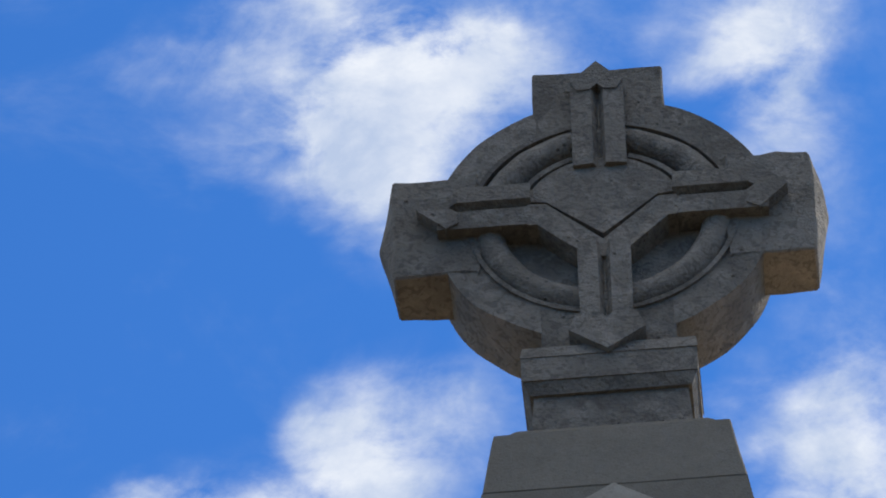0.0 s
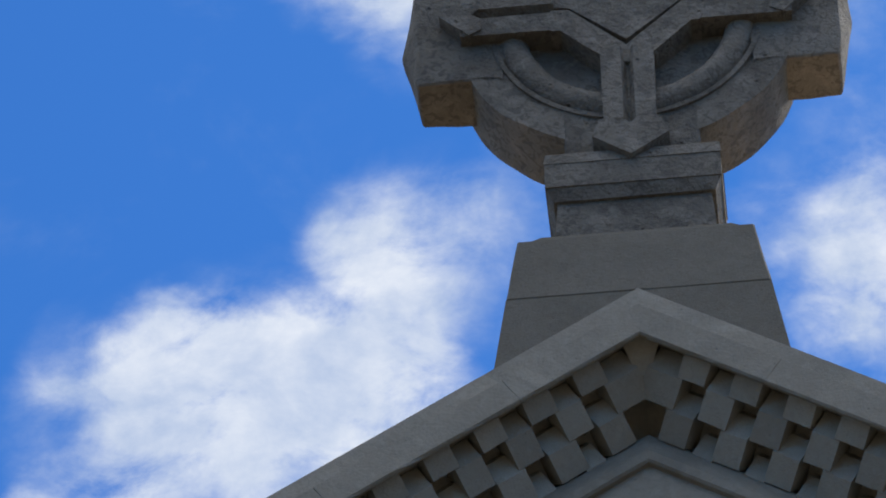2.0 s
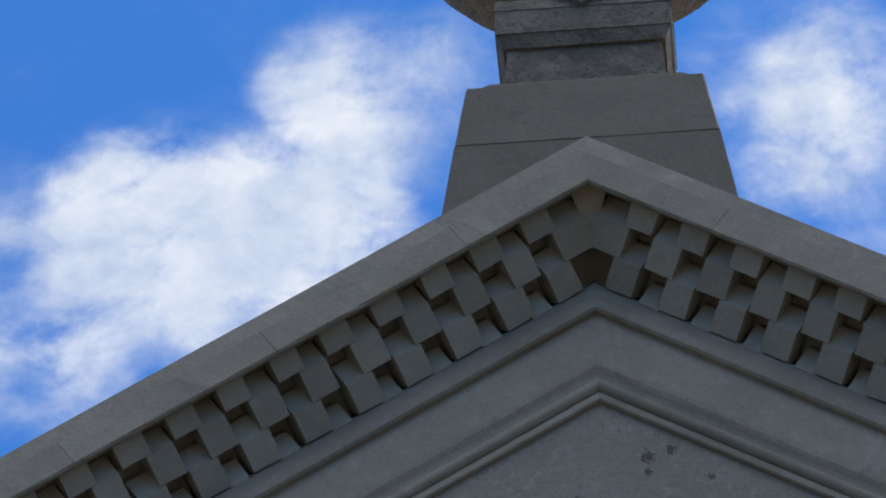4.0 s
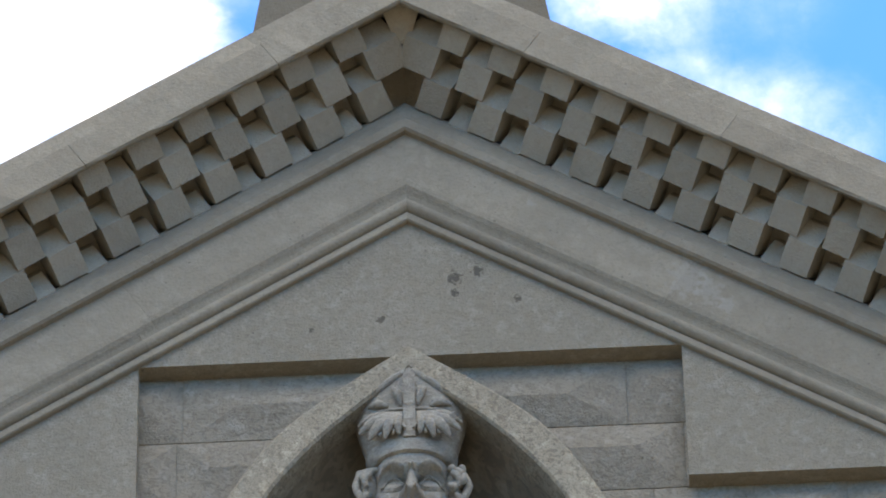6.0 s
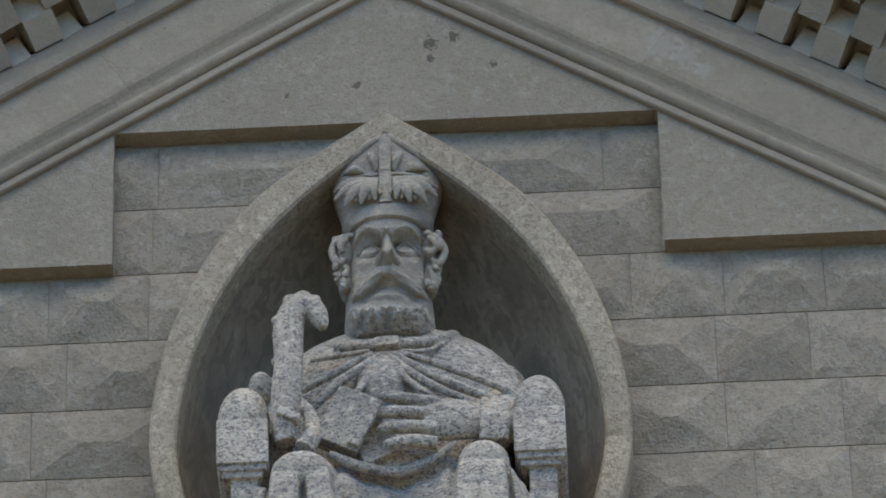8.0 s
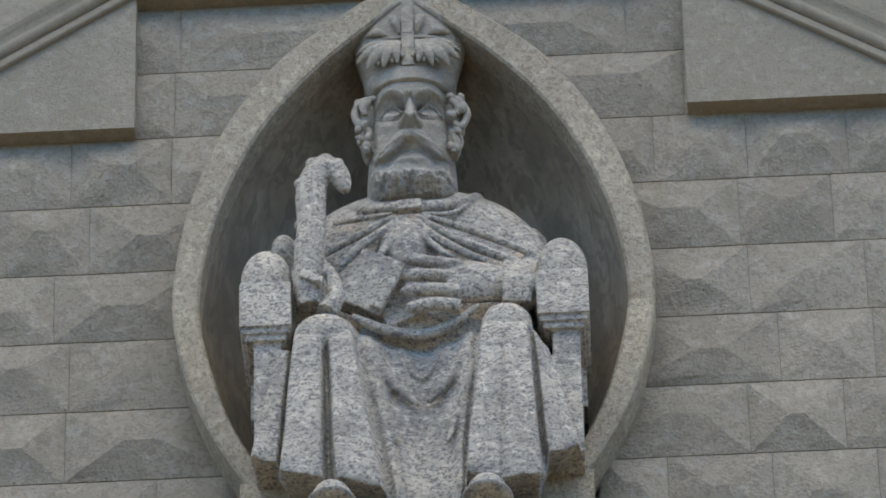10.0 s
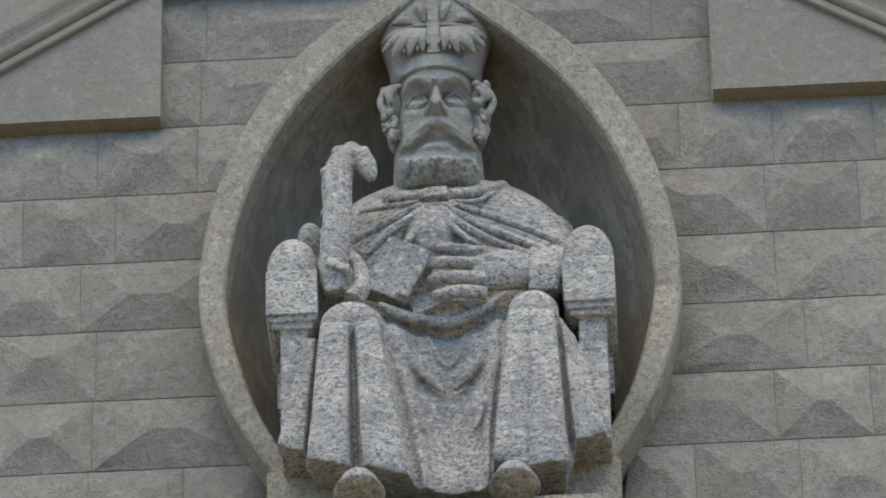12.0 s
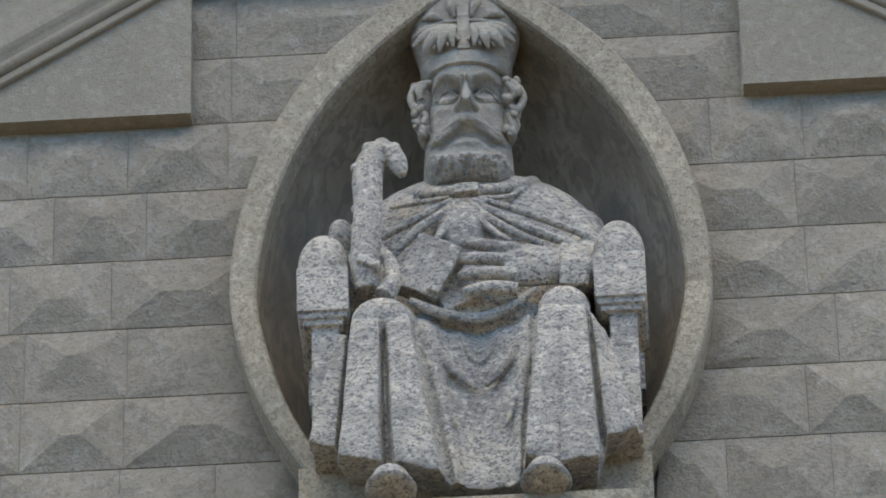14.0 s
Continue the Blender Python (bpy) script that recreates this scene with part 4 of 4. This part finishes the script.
def frustum(z0, z1, w0, w1, ya0, ya1, yb0, yb1):
    bm = bmesh.new()
    lo = [bm.verts.new(p) for p in ((-w0, ya0, z0), (w0, ya0, z0), (w0, yb0, z0), (-w0, yb0, z0))]
    hi = [bm.verts.new(p) for p in ((-w1, ya1, z1), (w1, ya1, z1), (w1, yb1, z1), (-w1, yb1, z1))]
    bm.faces.new(lo[::-1])
    bm.faces.new(hi)
    for i in range(4):
        j = (i + 1) % 4
        bm.faces.new((lo[i], lo[j], hi[j], hi[i]))
    return bm


def under(ob, parent):
    ob.parent = parent
    ob.matrix_parent_inverse = parent.matrix_world.inverted()
    return ob


bm = bmesh.new()
prism(bm, [(-0.508, 17.188), (-0.578, 16.72), (0, 17.08), (0.578, 16.72), (0.508, 17.188)], -0.225, 0.29)
bevel(bm, 0.006, 1, 40)
under(part("lower_stone", bm, M_PED), pedestal)
bm = frustum(17.191, 17.515, 0.508, 0.457, -0.225, -0.21, 0.30, 0.28)
bmesh.ops.subdivide_edges(bm, edges=bm.edges[:], cuts=7, use_grid_fill=True)
chip(bm, 0.005, 6.0)
bevel(bm, 0.006, 1, 40)
under(part("upper_stone", bm, M_PED), pedestal)
bm = frustum(17.512, 17.56, 0.43, 0.37, -0.19, -0.17, 0.26, 0.24)
bevel(bm, 0.008, 1)
under(part("top_step", bm, M_PED), pedestal)

cross = tagged(empty("celtic_cross", (0, 0, 17.55)), "weathered ringed stone cross with carved straps", "cross")
CZ, R_PLATE = 18.765, 0.685
CF, CB = -0.125, 0.115


def cpart(name, bm, label="", smooth=False):
    return under(part(name, bm, M_CROSS, None, label, smooth), cross)


def circle(r, n, cz=CZ):
    return [(r * math.sin(2 * math.pi * k / n), cz + r * math.cos(2 * math.pi * k / n)) for k in range(n)]


def annulus(bm, r0, r1, y0, y1, n=96):
    o, i = circle(r1, n), circle(r0, n)
    vo = [[bm.verts.new((x, y, z)) for x, z in o] for y in (y0, y1)]
    vi = [[bm.verts.new((x, y, z)) for x, z in i] for y in (y0, y1)]
    for k in range(n):
        j = (k + 1) % n
        bm.faces.new((vo[0][k], vo[0][j], vi[0][j], vi[0][k]))
        bm.faces.new((vo[1][k], vi[1][k], vi[1][j], vo[1][j]))
        bm.faces.new((vo[0][k], vo[1][k], vo[1][j], vo[0][j]))
        bm.faces.new((vi[0][k], vi[0][j], vi[1][j], vi[1][k]))


bm = bmesh.new()
annulus(bm, 0.535, R_PLATE, CF, CB + 0.06)
bevel(bm, 0.010, 2, 50)
chip(bm, 0.007, 7.0)
cpart("ring_plate", bm)
bm = bmesh.new()
prism(bm, circle(0.54, 64), CF + 0.052, CB - 0.004)
cpart("ring_field", bm)
# arms with hipped ends
for s in (-1, 1):
    bm = bmesh.new()
    z0, z1 = 18.495, 19.055
    vs = [bm.verts.new((s * x, y, z)) for x in (0.50, 0.845) for y, z in ((CF - 0.004, z0), (CF - 0.004, z1), (CB + 0.004, z1), (CB + 0.004, z0))]
    tipv = bm.verts.new((s * 0.91, (CF + CB) / 2, (z0 + z1) / 2))
    bm.faces.new(vs[:4])
    for i in range(4):
        j = (i + 1) % 4
        bm.faces.new((vs[i], vs[j], vs[4 + j], vs[4 + i]))
        bm.faces.new((vs[4 + i], vs[4 + j], tipv))
    bmesh.ops.subdivide_edges(bm, edges=bm.edges[:], cuts=4, use_grid_fill=True)
    chip(bm, 0.014, 5.0, 3.0 * s)
    bevel(bm, 0.008, 1, 30)
    cpart("cross_arm", bm)
bm = bmesh.new()
box(bm, -0.268, 0.268, CF - 0.003, CB + 0.003, 19.25, 19.635)
bmesh.ops.subdivide_edges(bm, edges=bm.edges[:], cuts=4, use_grid_fill=True)
chip(bm, 0.010, 6.0)
bevel(bm, 0.008, 1, 30)
cpart("cross_head", bm)
bm = bmesh.new()
box(bm, -0.268, 0.268, CF - 0.003, CB + 0.003, 17.93, 18.30)
bmesh.ops.subdivide_edges(bm, edges=bm.edges[:], cuts=4, use_grid_fill=True)
chip(bm, 0.008, 6.0)
bevel(bm, 0.008, 1, 30)
cpart("cross_stem", bm)
# collar and neck
bm = frustum(17.93, 17.99, 0.35, 0.34, -0.20, -0.19, 0.19, 0.18)
bevel(bm, 0.008, 1)
chip(bm, 0.006, 6.0)
cpart("collar", bm)
bm = bmesh.new()
box(bm, -0.345, 0.345, -0.195, 0.19, 17.805, 17.932)
bevel(bm, 0.012, 2)
cpart("collar_band", bm)
bm = frustum(17.755, 17.806, 0.315, 0.342, -0.165, -0.19, 0.18, 0.185)
chip(bm, 0.006, 6.0)
cpart("collar_ledge", bm)
bm = frustum(17.55, 17.76, 0.315, 0.300, -0.155, -0.150, 0.18, 0.18)
cpart("neck", bm)
# ring roll
bm = bmesh.new()
NT, NM = 96, 12
tor = [[bm.verts.new(((0.462 + 0.066 * math.cos(b)) * math.sin(a), CF + 0.035 - 0.066 * math.sin(b), CZ + (0.462 + 0.066 * math.cos(b)) * math.cos(a))) for b in (2 * math.pi * j / NM for j in range(NM))] for a in (2 * math.pi * k / NT for k in range(NT))]
for k in range(NT):
    for j in range(NM):
        bm.faces.new((tor[k][j], tor[(k + 1) % NT][j], tor[(k + 1) % NT][(j + 1) % NM], tor[k][(j + 1) % NM]))
chip(bm, 0.006, 8.0)
cpart("ring_roll", bm, "round carved roll of the ring", True)
bm = bmesh.new()
annulus(bm, 0.527, 0.548, CF - 0.012, CF + 0.05)
cpart("ring_bead", bm)
# middle disc, and the forked ribbon that crosses it
bm = bmesh.new()
arc = [(0.325 * math.sin(a), 18.745 + 0.325 * math.cos(a)) for a in (radians(-72 + 144 * k / 40) for k in range(41))]
prism(bm, arc + [(0.225, 18.835), (0.0, 18.632), (-0.225, 18.835)], CF - 0.04, CF + 0.08)
bevel(bm, 0.008, 1, 50)
chip(bm, 0.004, 9.0)
cpart("disc", bm, "round disc behind the straps")
for s in (-1, 1):
    bm = bmesh.new()
    front = CF - 0.062
    out = [(0.0, 18.60), (0.228, 18.802), (0.30, 18.802), (0.30, 18.688), (0.262, 18.688), (0.180, 18.60), (0.112, 18.535), (0.0, 18.50)]
    vs = prism(bm, [(s * x, z) for x, z in out], front, CF + 0.09)
    for v in vs:
        if v.co.y < front + 0.001 and abs(v.co.x) < 0.01:
            v.co.y += 0.022
    bevel(bm, 0.005, 1, 30)
    chip(bm, 0.004, 9.0)
    cpart("ribbon_bend", bm, "bent strap below the middle disc")


def strap(a0, a1, half, turn, shield, proud=0.026, deep=0.085, cz=CZ - 0.03):
    """A raised strap with a valley along it and a pointed shield at its end; runs up from the middle, then turned."""
    bm = bmesh.new()
    yf, yb = CF - 0.066, CF + 0.09
    sec = [(-half, yb), (-half, yf + 0.006), (-0.026, yf), (-0.004, yf + 0.045), (0.004, yf + 0.045), (0.026, yf), (half, yf + 0.006), (half, yb)]
    rings = [[bm.verts.new((x, y, z)) for x, y in sec] for z in (a0, a1)]
    for i in range(8):
        j = (i + 1) % 8
        bm.faces.new((rings[0][i], rings[0][j], rings[1][j], rings[1][i]))
    bm.faces.new(rings[0])
    bm.faces.new(rings[1][::-1])
    # the shield: notched over the valley, pointed outwards
    w = shield
    prism(bm, [(-w, a1 - 0.035), (-w * 0.78, a1 - deep), (-0.030, a1 - deep), (0, a1 + 0.035 - deep), (0.030, a1 - deep), (w * 0.78, a1 - deep), (w, a1 - 0.035), (0, a1 + 0.080)], yf - proud, yb)
    bevel(bm, 0.006, 1, 30)
    m = Matrix.Translation((0, 0, cz)) @ Matrix.Rotation(radians(turn), 4, "Y")
    bmesh.ops.transform(bm, matrix=m, verts=bm.verts[:])
    chip(bm, 0.005, 9.0)
    return bm


cpart("strap", strap(0.28, 0.80, 0.108, 0, 0.108, 0.004))
cpart("strap", strap(0.165, 0.73, 0.106, 180, 0.152, 0.034, 0.125))
for turn in (-90, 90):
    cpart("strap", strap(0.285, 0.665, 0.118, turn, 0.122, 0.004, cz=18.815))
for a0 in (-66, 18):
    bm = bmesh.new()
    arc = [radians(a0 + 48 * k / 20) for k in range(21)]
    prism(bm, [(0.376 * math.sin(a), CZ + 0.376 * math.cos(a)) for a in arc] + [(0.352 * math.sin(a), CZ + 0.352 * math.cos(a)) for a in arc[::-1]], CF - 0.005, CF + 0.08)
    cpart("inner_bead", bm)
